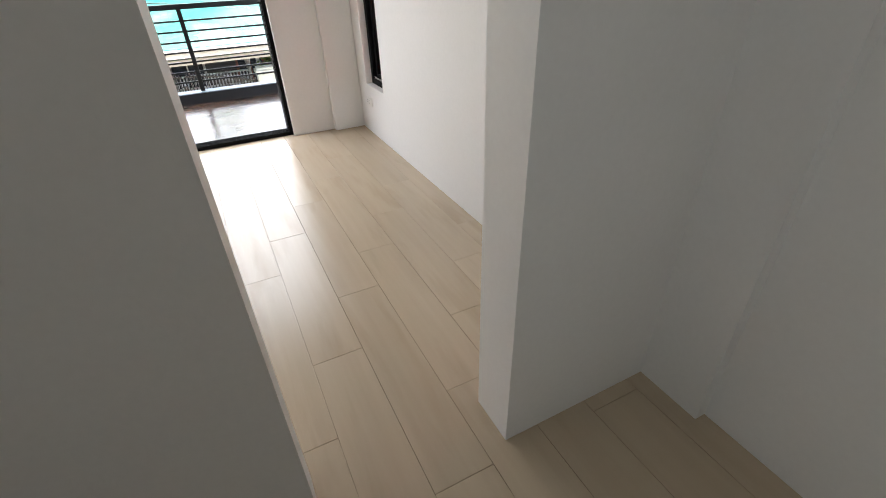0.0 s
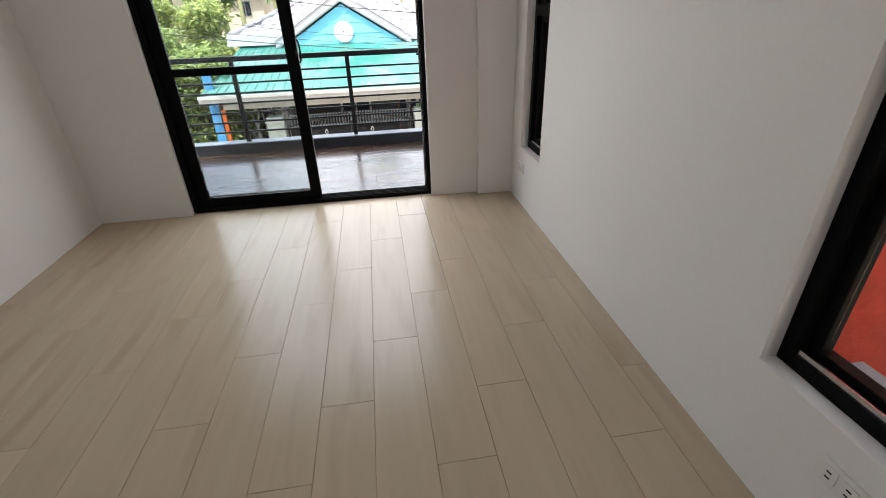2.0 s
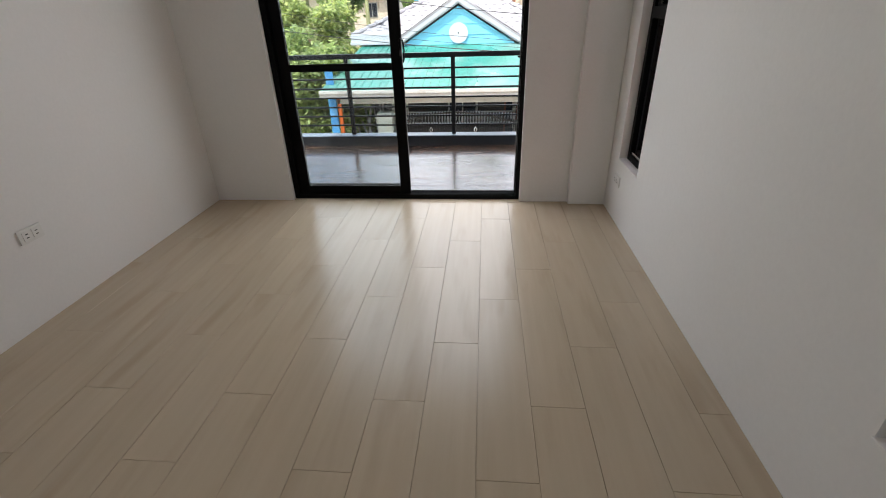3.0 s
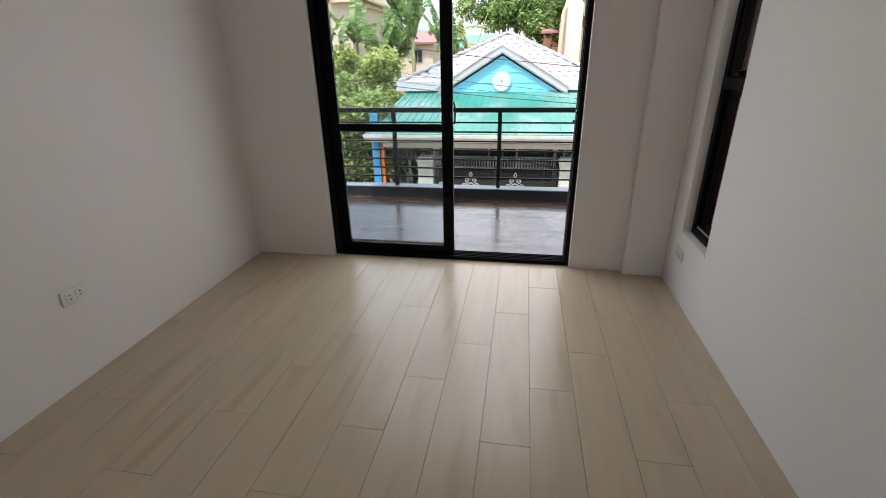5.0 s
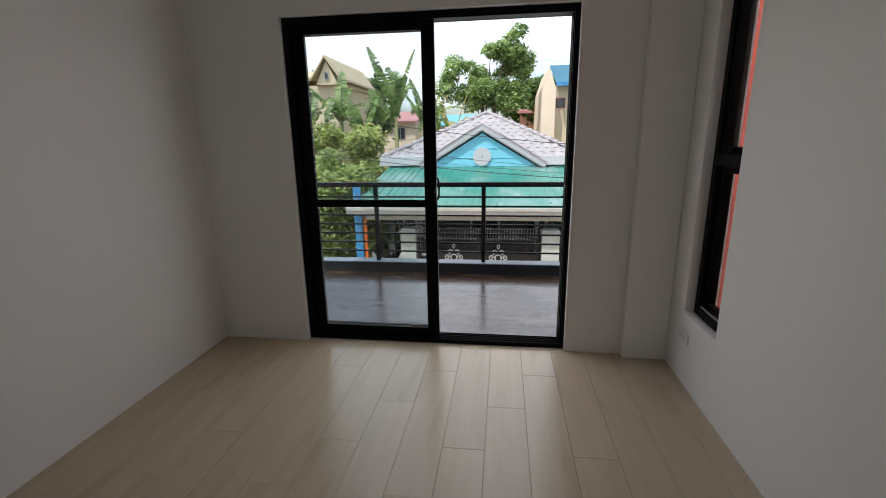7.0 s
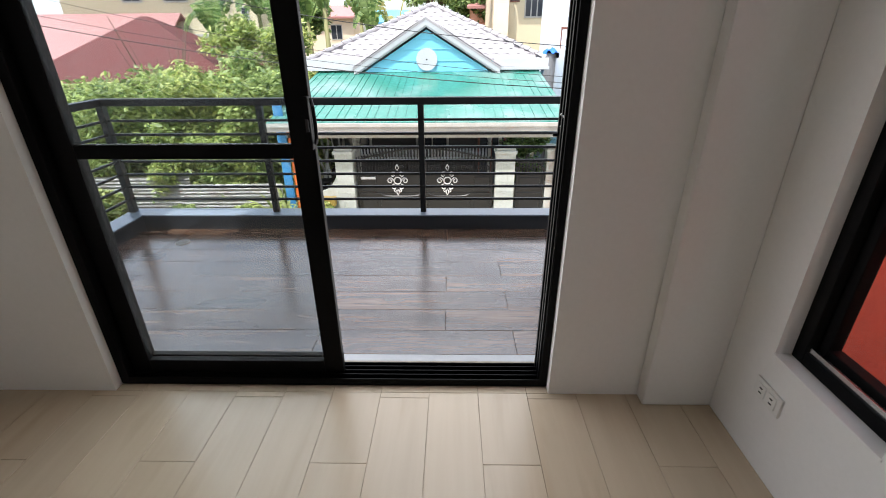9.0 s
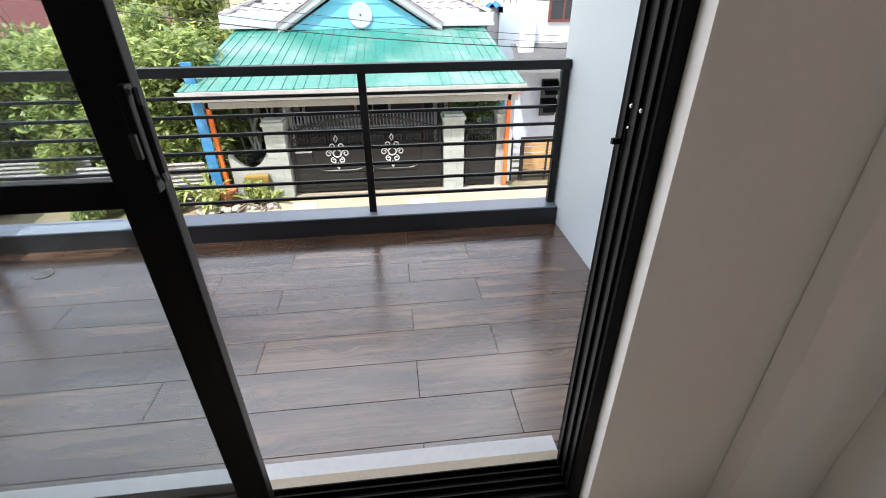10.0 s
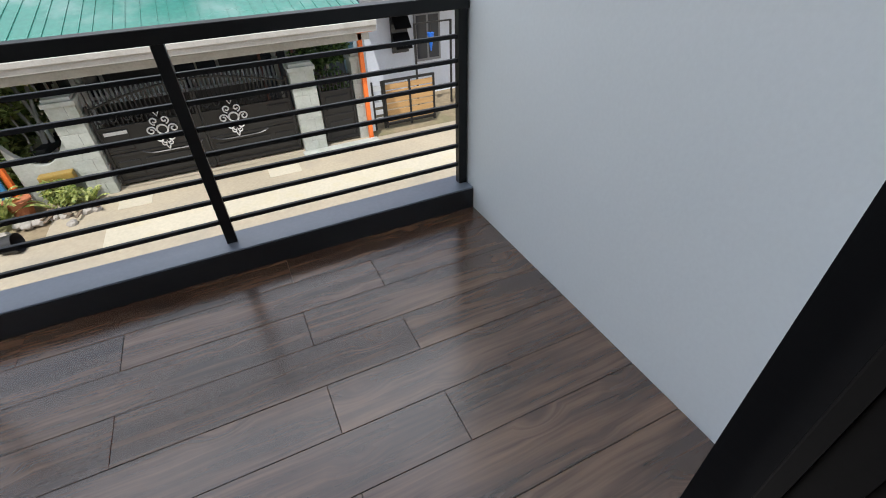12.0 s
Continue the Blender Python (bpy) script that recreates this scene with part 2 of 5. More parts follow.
def grained_tile(name, dark, mid, light):
    """Glazed dark wood-look tile along x: bent grain that flows round knots, worn pale streaks, one tone a board."""
    m, t, b = nodes_of(name)

    def math_node(op, a, c, d=None):
        n = t.nodes.new("ShaderNodeMath")
        n.operation = op
        for i, v in enumerate((a, c, d)):
            if v is None:
                continue
            if isinstance(v, (int, float)):
                n.inputs[i].default_value = v
            else:
                link(t, v, n.inputs[i])
        return n.outputs[0]

    def mapped(value, lo, hi, out_lo, out_hi):
        r = t.nodes.new("ShaderNodeMapRange")
        for k, v in zip(("From Min", "From Max", "To Min", "To Max"), (lo, hi, out_lo, out_hi)):
            r.inputs[k].default_value = v
        link(t, value, r.inputs["Value"])
        return r.outputs[0]

    co = t.nodes.new("ShaderNodeTexCoord")
    info = t.nodes.new("ShaderNodeObjectInfo")
    sep = t.nodes.new("ShaderNodeSeparateXYZ")
    link(t, co.outputs["Object"], sep.inputs[0])
    along = math_node("MULTIPLY_ADD", info.outputs["Random"], 37.0, sep.outputs["X"])
    across = math_node("MULTIPLY_ADD", info.outputs["Random"], 11.0, sep.outputs["Y"])

    def at(x, y):
        c = t.nodes.new("ShaderNodeCombineXYZ")
        link(t, x, c.inputs[0])
        link(t, y, c.inputs[1])
        return c.outputs[0]

    def noise_at(x, y, sx, sy, detail):
        n = t.nodes.new("ShaderNodeTexNoise")
        n.inputs["Scale"].default_value, n.inputs["Detail"].default_value = 1.0, detail
        link(t, at(math_node("MULTIPLY", x, sx), math_node("MULTIPLY", y, sy)), n.inputs["Vector"])
        return n.outputs["Fac"]

    vo = t.nodes.new("ShaderNodeTexVoronoi")
    vo.inputs["Scale"].default_value = 1.0
    link(t, at(math_node("MULTIPLY", along, 3.1), math_node("MULTIPLY", across, 7.0)), vo.inputs["Vector"])
    knot = mapped(vo.outputs["Distance"], 0.03, 0.36, 1.0, 0.0)
    bend = noise_at(along, across, 2.2, 5.0, 2.0)
    flow = math_node("MULTIPLY_ADD", knot, 0.05, math_node("MULTIPLY_ADD", bend, 0.045, across))
    fine = noise_at(along, flow, 3.0, 95.0, 5.0)
    coarse = noise_at(along, flow, 1.6, 26.0, 4.0)
    worn = noise_at(along, across, 1.5, 7.5, 4.0)
    grain = math_node("ADD", math_node("MULTIPLY", fine, 0.28), math_node("MULTIPLY_ADD", coarse, 0.44, math_node("MULTIPLY", worn, 0.52)))
    ramp = t.nodes.new("ShaderNodeValToRGB")
    e = ramp.color_ramp.elements
    e[0].position, e[0].color = 0.48, (*dark, 1)
    e[1].position, e[1].color = 0.78, (*light, 1)
    e.new(0.61).color = (*mid, 1)
    link(t, grain, ramp.inputs["Fac"])
    tone = mapped(info.outputs["Random"], 0.0, 1.0, 0.78, 1.25)
    heart = mapped(vo.outputs["Distance"], 0.03, 0.11, 0.35, 1.0)
    vm = t.nodes.new("ShaderNodeVectorMath")
    vm.operation = "SCALE"
    link(t, ramp.outputs["Color"], vm.inputs[0])
    link(t, math_node("MULTIPLY", tone, heart), vm.inputs["Scale"])
    link(t, vm.outputs[0], b.inputs["Base Color"])
    link(t, mapped(worn, 0.3, 0.7, 0.28, 0.24), b.inputs["Roughness"])
    b.inputs["Specular IOR Level"].default_value = 0.45
    b.inputs["Coat Weight"].default_value, b.inputs["Coat Roughness"].default_value, b.inputs["Coat IOR"].default_value = 1.0, 0.21, 1.78
    return m


def leaf_material(name, light, dark, back=0.5):
    m, t, b = nodes_of(name)
    g = t.nodes.new("ShaderNodeNewGeometry")
    ramp = t.nodes.new("ShaderNodeValToRGB")
    e = ramp.color_ramp.elements
    e[0].color, e[1].color = (*dark, 1), (*light, 1)
    e[0].position, e[1].position = 0.1, 0.95
    link(t, g.outputs["Random Per Island"], ramp.inputs["Fac"])
    co = t.nodes.new("ShaderNodeTexCoord")
    n = t.nodes.new("ShaderNodeTexNoise")
    n.inputs["Scale"].default_value = 1.7
    link(t, co.outputs["Object"], n.inputs["Vector"])
    r = t.nodes.new("ShaderNodeMapRange")
    r.inputs["From Min"].default_value, r.inputs["From Max"].default_value = 0.3, 0.7
    r.inputs["To Min"].default_value, r.inputs["To Max"].default_value = 0.7, 1.25
    link(t, n.outputs["Fac"], r.inputs["Value"])
    vm = t.nodes.new("ShaderNodeVectorMath")
    vm.operation = "SCALE"
    link(t, ramp.outputs["Color"], vm.inputs[0])
    link(t, r.outputs[0], vm.inputs["Scale"])
    link(t, vm.outputs[0], b.inputs["Base Color"])
    b.inputs["Roughness"].default_value = 0.45
    tr = t.nodes.new("ShaderNodeBsdfTranslucent")
    link(t, vm.outputs[0], tr.inputs["Color"])
    mx = t.nodes.new("ShaderNodeMixShader")
    mx.inputs["Fac"].default_value = back
    link(t, b.outputs[0], mx.inputs[1])
    link(t, tr.outputs[0], mx.inputs[2])
    link(t, mx.outputs[0], t.nodes["Material Output"].inputs["Surface"])
    return m


def glass_material(name, tint=(0.945, 0.965, 0.97)):
    m, t, b = nodes_of(name)
    t.nodes.remove(b)
    tr = t.nodes.new("ShaderNodeBsdfTransparent")
    tr.inputs["Color"].default_value = (*tint, 1)
    gl = t.nodes.new("ShaderNodeBsdfGlossy")
    gl.inputs["Roughness"].default_value = 0.02
    lw = t.nodes.new("ShaderNodeLayerWeight")
    pw = t.nodes.new("ShaderNodeMath")
    pw.operation = "POWER"
    pw.inputs[1].default_value = 4.0
    link(t, lw.outputs["Facing"], pw.inputs[0])
    fr = t.nodes.new("ShaderNodeMath")
    fr.operation = "MULTIPLY_ADD"
    fr.inputs[1].default_value, fr.inputs[2].default_value = 0.9, 0.022
    link(t, pw.outputs[0], fr.inputs[0])
    mx = t.nodes.new("ShaderNodeMixShader")
    link(t, fr.outputs[0], mx.inputs["Fac"])
    link(t, tr.outputs[0], mx.inputs[1])
    link(t, gl.outputs[0], mx.inputs[2])
    link(t, mx.outputs[0], t.nodes["Material Output"].inputs["Surface"])
    return m


PAINT = surface("white_wall_paint", (0.82, 0.805, 0.787), 0.55, vary=0.025, big=0.9, fine=60, bump=0.05, stain=(0.75, 0.72, 0.67), stain_amount=0.12)
CEIL = surface("white_ceiling_paint", (0.83, 0.82, 0.8), 0.7, vary=0.02, bump=0.03)
OUTPAINT = surface("white_exterior_paint", (0.765, 0.81, 0.825), 0.5, vary=0.025, big=0.8, fine=70, bump=0.06)
CHARCOAL = surface("charcoal_paint", (0.017, 0.0185, 0.022), 0.35, vary=0.15, big=2, fine=50, bump=0.04, spec=0.5)
# lighter kerb-top colour that paints in the sky's reflection on dark paint
KERB_TOP_SHEEN = surface("kerb_top_sky_sheen", (0.17, 0.20, 0.245), 0.3, vary=0.1, big=2, fine=50, bump=0.04, spec=0.8)
LINING = surface("dark_grey_lining", (0.006, 0.0065, 0.008), 0.6, vary=0.12, big=2, fine=50, bump=0.05, spec=0.12)
BLACKMETAL = surface("black_powder_coat", (0.0035, 0.0035, 0.004), 0.5, vary=0.2, big=4, fine=120, bump=0.02, spec=0.1)
RAILPAINT = surface("black_rail_enamel", (0.008, 0.0085, 0.0095), 0.38, vary=0.2, big=3, fine=90, bump=0.03, spec=0.3)
STEEL = surface("brushed_steel", (0.55, 0.56, 0.57), 0.25, metal=1.0, vary=0.05, bump=0.02)
PLASTIC = surface("white_plastic", (0.78, 0.77, 0.74), 0.3, vary=0.02, bump=0.0)
DARKHOLE = surface("dark_socket", (0.02, 0.02, 0.02), 0.6, vary=0.05, bump=0.0)
GROUT = surface("beige_grout", (0.52, 0.43, 0.32), 0.85, vary=0.1, big=3, fine=80)
GROUT2 = surface("brown_grout", (0.17, 0.125, 0.095), 0.85, vary=0.15, big=3, fine=80)
FLOORTILE = wood_tile("pale_wood_tile", (0.565, 0.466, 0.346), (0.495, 0.396, 0.282), "y", 0.265, 0.5, 0.05, gloss=0.5, tone_range=0.025, scale=(0.8, 3.4, 1.4, 26.0), warm=(0.425, 0.325, 0.22))
DECKTILE = grained_tile("brown_wood_tile", (0.027, 0.0145, 0.0085), (0.084, 0.043, 0.025), (0.185, 0.103, 0.059))
SILL = surface("white_sill_stone", (0.62, 0.61, 0.6), 0.35, vary=0.06, big=5, fine=60, bump=0.03)
GLASS = glass_material("clear_glass")
REDWALL = surface("red_stucco", (0.62, 0.085, 0.045), 0.6, vary=0.22, big=2.0, fine=9, bump=1.6, stain=(0.33, 0.04, 0.025), stain_amount=0.5)
CREAM = surface("cream_render", (0.72, 0.60, 0.46), 0.8, vary=0.08, big=1.5, fine=30, bump=0.2)
CONCRETE = surface("pale_concrete", (0.37, 0.32, 0.235), 0.85, vary=0.16, big=0.7, fine=18, bump=0.3, stain=(0.30, 0.27, 0.22), stain_amount=0.5)
ROADMAT = surface("street_concrete", (0.34, 0.295, 0.22), 0.88, vary=0.15, big=0.5, fine=14, bump=0.3, stain=(0.25, 0.235, 0.2), stain_amount=0.5)
EARTH = surface("dry_earth", (0.24, 0.19, 0.12), 0.95, vary=0.3, big=0.4, fine=9, bump=0.6, stain=(0.10, 0.13, 0.04), stain_amount=0.7)
GATEPAINT = surface("black_gate_enamel", (0.009, 0.009, 0.0095), 0.38, vary=0.25, big=2, fine=60, bump=0.08, stain=(0.018, 0.017, 0.017), stain_amount=0.4)
WHITEBOARD = surface("white_board_paint", (0.47, 0.49, 0.51), 0.55, vary=0.08, big=2, fine=30, bump=0.1, stain=(0.42, 0.44, 0.45), stain_amount=0.4)
SILVER = surface("silver_paint", (0.55, 0.55, 0.54), 0.4, vary=0.1, big=5, fine=60, bump=0.05)
PILLAR = surface("mossy_concrete_pillar", (0.40, 0.42, 0.385), 0.85, vary=0.14, big=1.6, fine=24, bump=0.3, stain=(0.24, 0.27, 0.19), stain_amount=0.6)
# near-black garage wall colour, carrying the shade under the canopy
GARAGE_SHADE = surface("garage_wall_shade", (0.055, 0.05, 0.05), 0.7, vary=0.2, big=1.5, fine=20)
PALESLAB = surface("fresh_cement_screed", (0.47, 0.43, 0.335), 0.85, vary=0.12, big=0.9, fine=18, bump=0.3, stain=(0.46, 0.40, 0.24), stain_amount=0.5)
# the pale teal stain paints sky sheen along with chalky weathering
GREENROOF = surface("green_roof_sheet", (0.034, 0.185, 0.145), 0.27, vary=0.2, big=0.45, fine=12, bump=0.05, stain=(0.18, 0.275, 0.26), stain_amount=0.9, spec=0.75)
FASCIA = surface("weathered_white_fascia", (0.42, 0.41, 0.38), 0.7, vary=0.15, big=2, fine=30, stain=(0.3, 0.28, 0.24), stain_amount=0.5)
ROOFTILE = surface("white_roof_tile", (0.31, 0.295, 0.305), 0.6, vary=0.1, big=2, fine=30, bump=0.2, stain=(0.30, 0.28, 0.28), stain_amount=0.4, random_tone=0.1)
TEAL = surface("sky_blue_paint", (0.17, 0.53, 0.67), 0.6, vary=0.06, big=1.2, fine=30, bump=0.1)
ORANGE = surface("orange_paint", (0.80, 0.17, 0.03), 0.45, vary=0.12, big=3, fine=40)
BLUEPAINT = surface("faded_blue_paint", (0.035, 0.20, 0.42), 0.55, vary=0.3, big=2, fine=20, stain=(0.2, 0.4, 0.6), stain_amount=0.5)
TARP = surface("blue_tarpaulin", (0.02, 0.16, 0.68), 0.4, vary=0.2, big=3, fine=20, bump=0.3)
DULLWALL = surface("grey_house_render", (0.22, 0.22, 0.225), 0.85, vary=0.12, big=1.0, fine=20, bump=0.2)
BEIGE = surface("beige_house_render", (0.62, 0.53, 0.36), 0.8, vary=0.07, big=0.6, fine=20, bump=0.15, stain=(0.55, 0.46, 0.32), stain_amount=0.3)
PALEBLUE = surface("pale_blue_render", (0.66, 0.70, 0.76), 0.75, vary=0.06, big=0.8, fine=25, bump=0.15, stain=(0.45, 0.47, 0.5), stain_amount=0.3)
PINK = surface("pink_render", (0.62, 0.33, 0.25), 0.8, vary=0.08, big=0.8, fine=20)
MAROON = surface("maroon_roof_sheet", (0.105, 0.017, 0.015), 0.75, vary=0.2, big=0.7, fine=15, bump=0.1)
REDROOF = surface("red_roof_sheet", (0.36, 0.17, 0.16), 0.6, vary=0.15, big=0.7, fine=15, bump=0.1)
BROWNROOF = surface("tan_roof_sheet", (0.52, 0.42, 0.26), 0.6, vary=0.12, big=0.8, fine=15)
BLUEROOF = surface("blue_roof_sheet", (0.09, 0.31, 0.45), 0.5, vary=0.12, big=0.8, fine=15)
GREYROOF = surface("grey_roof_sheet", (0.22, 0.22, 0.225), 0.6, vary=0.2, big=1, fine=15, bump=0.2)
GALVANISED = surface("rusty_galvanised_sheet", (0.42, 0.41, 0.39), 0.55, metal=0.3, vary=0.2, big=1.2, fine=12, stain=(0.2, 0.12, 0.07), stain_amount=0.5)
PANE = surface("dark_window_pane", (0.035, 0.04, 0.05), 0.12, vary=0.2, bump=0.0)
TIMBER = surface("tan_timber", (0.45, 0.27, 0.11), 0.6, vary=0.2, big=3, fine=30, stretch=(0.6, 4, 6))
BROWNMETAL = surface("brown_rail_paint", (0.16, 0.055, 0.035), 0.5, vary=0.15)
BARK = surface("bark", (0.16, 0.12, 0.085), 0.9, vary=0.3, big=3, fine=22, bump=0.8, stretch=(1, 1, 0.3))
BANANASTEM = surface("banana_stem", (0.20, 0.19, 0.08), 0.7, vary=0.3, big=3, fine=15, stretch=(1, 1, 0.25))
LEAF = leaf_material("leaf_green", (0.52, 0.60, 0.22), (0.12, 0.19, 0.055))
LEAF_DEEP = leaf_material("leaf_deep_green", (0.22, 0.34, 0.10), (0.05, 0.10, 0.03))
LEAF_LIGHT = leaf_material("leaf_yellow_green", (0.68, 0.71, 0.27), (0.18, 0.26, 0.07))
LEAF_TREE = leaf_material("leaf_tree_green", (0.48, 0.62, 0.25), (0.11, 0.20, 0.06))
LEAF_BANANA = leaf_material("banana_leaf", (0.38, 0.49, 0.18), (0.09, 0.18, 0.05))
LEAF_DRY = leaf_material("dry_banana_leaf", (0.62, 0.53, 0.20), (0.42, 0.40, 0.12))
TERRACOTTA = surface("terracotta", (0.42, 0.15, 0.07), 0.8, vary=0.15)
CABLE = surface("black_cable", (0.02, 0.02, 0.022), 0.6, vary=0.1, bump=0.0)
RUBBER = surface("black_rubber", (0.018, 0.018, 0.019), 0.6, vary=0.2)
YELLOW = surface("yellow_plastic", (0.33, 0.22, 0.055), 0.45, vary=0.12)
STONE = surface("garden_stone", (0.30, 0.28, 0.25), 0.9, vary=0.3, big=3, fine=12, bump=0.6)

# ---- the room ----
ZC = 2.75            # ceiling
XR, XL = 0.625, -2.43  # window wall, plain wall
YF = -0.04           # inner face of the balcony wall
YB0, YB1 = -3.37, -3.20  # wall to the hall
STREET = -3.0


def wall_x(name, x0, x1, y0, y1, z0, z1, holes, mat, label):
    """A wall along y between x0 and x1 with openings (y0, y1, z0, z1)."""
    bm = bmesh.new()
    ys = [y0]
    for a, b, c, d in sorted(holes):
        box(bm, x0, x1, ys[-1], a, z0, z1)
        box(bm, x0, x1, a, b, z0, c)
        box(bm, x0, x1, a, b, d, z1)
        ys.append(b)
    box(bm, x0, x1, ys[-1], y1, z0, z1)
    return solid(name, bm, mat, label, "wall")


def wall_y(name, y0, y1, x0, x1, z0, z1, holes, mat, label):
    bm = bmesh.new()
    xs = [x0]
    for a, b, c, d in sorted(holes):
        box(bm, xs[-1], a, y0, y1, z0, z1)
        if c > z0:
            box(bm, a, b, y0, y1, z0, c)
        box(bm, a, b, y0, y1, d, z1)
        xs.append(b)
    box(bm, xs[-1], x1, y0, y1, z0, z1)
    return solid(name, bm, mat, label, "wall")


WINS = [(-0.69, -0.30, 0.41, 2.135), (-2.925, -2.533, 0.41, 2.135)]
wall_x("wall_east", XR, XR + 0.17, YB0 - 2.3, 0.17, -3.0, ZC, WINS, PAINT, "white painted wall with two narrow windows")
wall_x("wall_west", XL - 0.15, XL, YB0, 0.17, -3.0, ZC, [], PAINT, "plain white painted plaster wall")
wall_y("wall_north", YF, 0.17, XL, XR, -0.3, ZC, [(-1.80, 0.0, -0.06, 2.135)], PAINT, "white painted wall round the balcony door")
wall_y("wall_south", YB0, YB1, XL, XR, -0.3, ZC, [(-0.597, -0.012, -0.02, 2.12)], PAINT, "white wall with a narrow doorless opening")
b = bx((0.357, XR, -0.10, YF, 0.0, ZC), bevel=0.008)
solid("column", b, PAINT, "white painted corner column against the wall", "column")
bm = bmesh.new()
box(bm, XL - 0.15, XR + 0.17, YB1, 0.17, ZC, ZC + 0.12)
solid("ceiling", bm, CEIL, "plain white painted ceiling", "ceiling")
# the hall behind
bm = bmesh.new()
box(bm, 0.58, XR, -3.60, YB0, 0, ZC)
solid("hall_pier", bm, PAINT, "white painted pier in the hall corner", "wall")
# the opening is assumed, made for the added hall lamp
wall_x("wall_hall_west", -1.75, -1.6, -5.5, -4.25, -0.3, ZC, [(-5.1, -4.7, 1.3, 1.7)], PAINT, "unseen white hall wall with an opening added for the hall lamp")
# out-of-view wall, added to block the hall lamp left of the opening
solid("hall_light_block", bx((-1.75, -1.08, -4.25, YB0, -0.3, ZC)), PAINT, "unseen wall added to keep the hall lamp off the left side", "wall")
wall_y("wall_hall_south", -5.67, -5.5, -1.75, XR + 0.17, -0.3, ZC, [], PAINT, "plain white hall end wall")
bm = bmesh.new()
box(bm, -1.75, XR + 0.17, -5.67, YB1, ZC, ZC + 0.12)
solid("ceiling_hall", bm, CEIL, "plain white hall ceiling", "ceiling")
floor = solid("floor", bx((XL - 0.15, XR + 0.17, -5.67, 0.168, -0.3, -0.007)), GROUT, "beige grout bed under pale wood-look tiles", "floor")


# ---- windows in the east wall ----
def slim_window(name, y0, y1, z0, z1):
    w = thing(name, (0, 0, 0), "narrow black aluminium window with an awning pane above", "window", "narrow windows", "structure")
    xi, xo = 0.675, 0.765
    t = 0.045
    part("window_frame", bx((xi, xo, y0, y0 + t, z0, z1), (xi, xo, y1 - t, y1, z0, z1), (xi, xo, y0 + t, y1 - t, z0, z0 + t), (xi, xo, y0 + t, y1 - t, z1 - t, z1), bevel=0.004), BLACKMETAL, w)
    zm = z0 + 0.835
    part("transom", bx((xi - 0.008, xo - 0.003, y0 + t, y1 - t, zm, zm + 0.06), bevel=0.004), BLACKMETAL, w)
    s = 0.035
    for za, zb, x in ((z0 + t, zm, 0.705), (zm + 0.06, z1 - t, 0.69)):
        ya, yb = y0 + t, y1 - t
        sash = part("sash", bx((x, x + 0.04, ya, ya + s, za, zb), (x, x + 0.04, yb - s, yb, za, zb), (x, x + 0.04, ya + s, yb - s, za, za + s), (x, x + 0.04, ya + s, yb - s, zb - s, zb), bevel=0.004), BLACKMETAL, w)
        g = part("pane", bx((x + 0.018, x + 0.023, ya + s, yb - s, za + s, zb - s)), GLASS, sash)
        g.visible_shadow = False
    part("track_lip", bx((0.683, 0.688, y0 + t, y1 - t, z0 + t, z0 + t + 0.018), (0.699, 0.703, y0 + t, y1 - t, z0 + t, z0 + t + 0.012)), STEEL, w, "worn bare metal track lip")
    ym = (y0 + y1) / 2
    bm = bx((0.66, 0.69, ym - 0.02, ym + 0.02, zm + 0.07, zm + 0.095), bevel=0.004)
    cyl(bm, (0.66, ym, zm + 0.08), (0.645, ym - 0.07, zm + 0.075), 0.007, 0.005)
    part("handle", bm, BLACKMETAL, w, "small cam handle")
    part("window_sill", bx((XR - 0.004, 0.675, y0 - 0.004, y1 + 0.004, z0 - 0.006, z0 + 0.004), bevel=0.003), PAINT, w)
    return w


slim_window("window_1", *WINS[0])
slim_window("window_2", *WINS[1])

# ---- the sliding door ----
door = thing("door_1", (0, 0, 0), "black aluminium glass sliding door standing half open", "sliding door", "", "structure")
DX0, DX1, DZ = -1.80, 0.0, 2.135
part("left_jamb", bx((DX0, DX0 + 0.04, 0.0, 0.11, 0.0, DZ), bevel=0.003), BLACKMETAL, door)
rj = bx((DX1 - 0.03, DX1, 0.0, 0.11, 0.0, DZ), bevel=0.003)
for ya in (0.014, 0.050, 0.090):
    box(rj, DX1 - 0.037, DX1 - 0.03, ya, ya + 0.012, 0.03, DZ - 0.04)
jamb = part("right_jamb", rj, BLACKMETAL, door)
part("head", bx((DX0 + 0.04, DX1 - 0.03, 0.0, 0.11, DZ - 0.045, DZ), bevel=0.003), BLACKMETAL, door)
tr = bx((DX0 + 0.04, DX1 - 0.03, 0.0, 0.11, 0.0, 0.014), bevel=0.002)
for ya in (0.0, 0.03, 0.056, 0.082, 0.105):
    box(tr, DX0 + 0.04, DX1 - 0.03, ya, ya + 0.004, 0.014, 0.034)
part("track", tr, BLACKMETAL, door, "ribbed black floor track")
for y, z, r in ((0.045, 1.090, 0.005), (0.081, 1.091, 0.005), (0.079, 1.052, 0.0035), (0.096, 1.000, 0.003)):
    bm = bmesh.new()
    bmesh.ops.create_uvsphere(bm, u_segments=10, v_segments=6, radius=r, matrix=Matrix.Translation((DX1 - 0.032, y, z)))
    part("screw", bm, STEEL, jamb, "bright screw head", True)
part("strike_plate", bx((DX1 - 0.033, DX1 - 0.029, 0.085, 0.106, 0.987, 1.056), (DX1 - 0.052, DX1 - 0.031, 0.091, 0.100, 1.016, 1.028), bevel=0.002), BLACKMETAL, jamb, "black strike plate with latch")


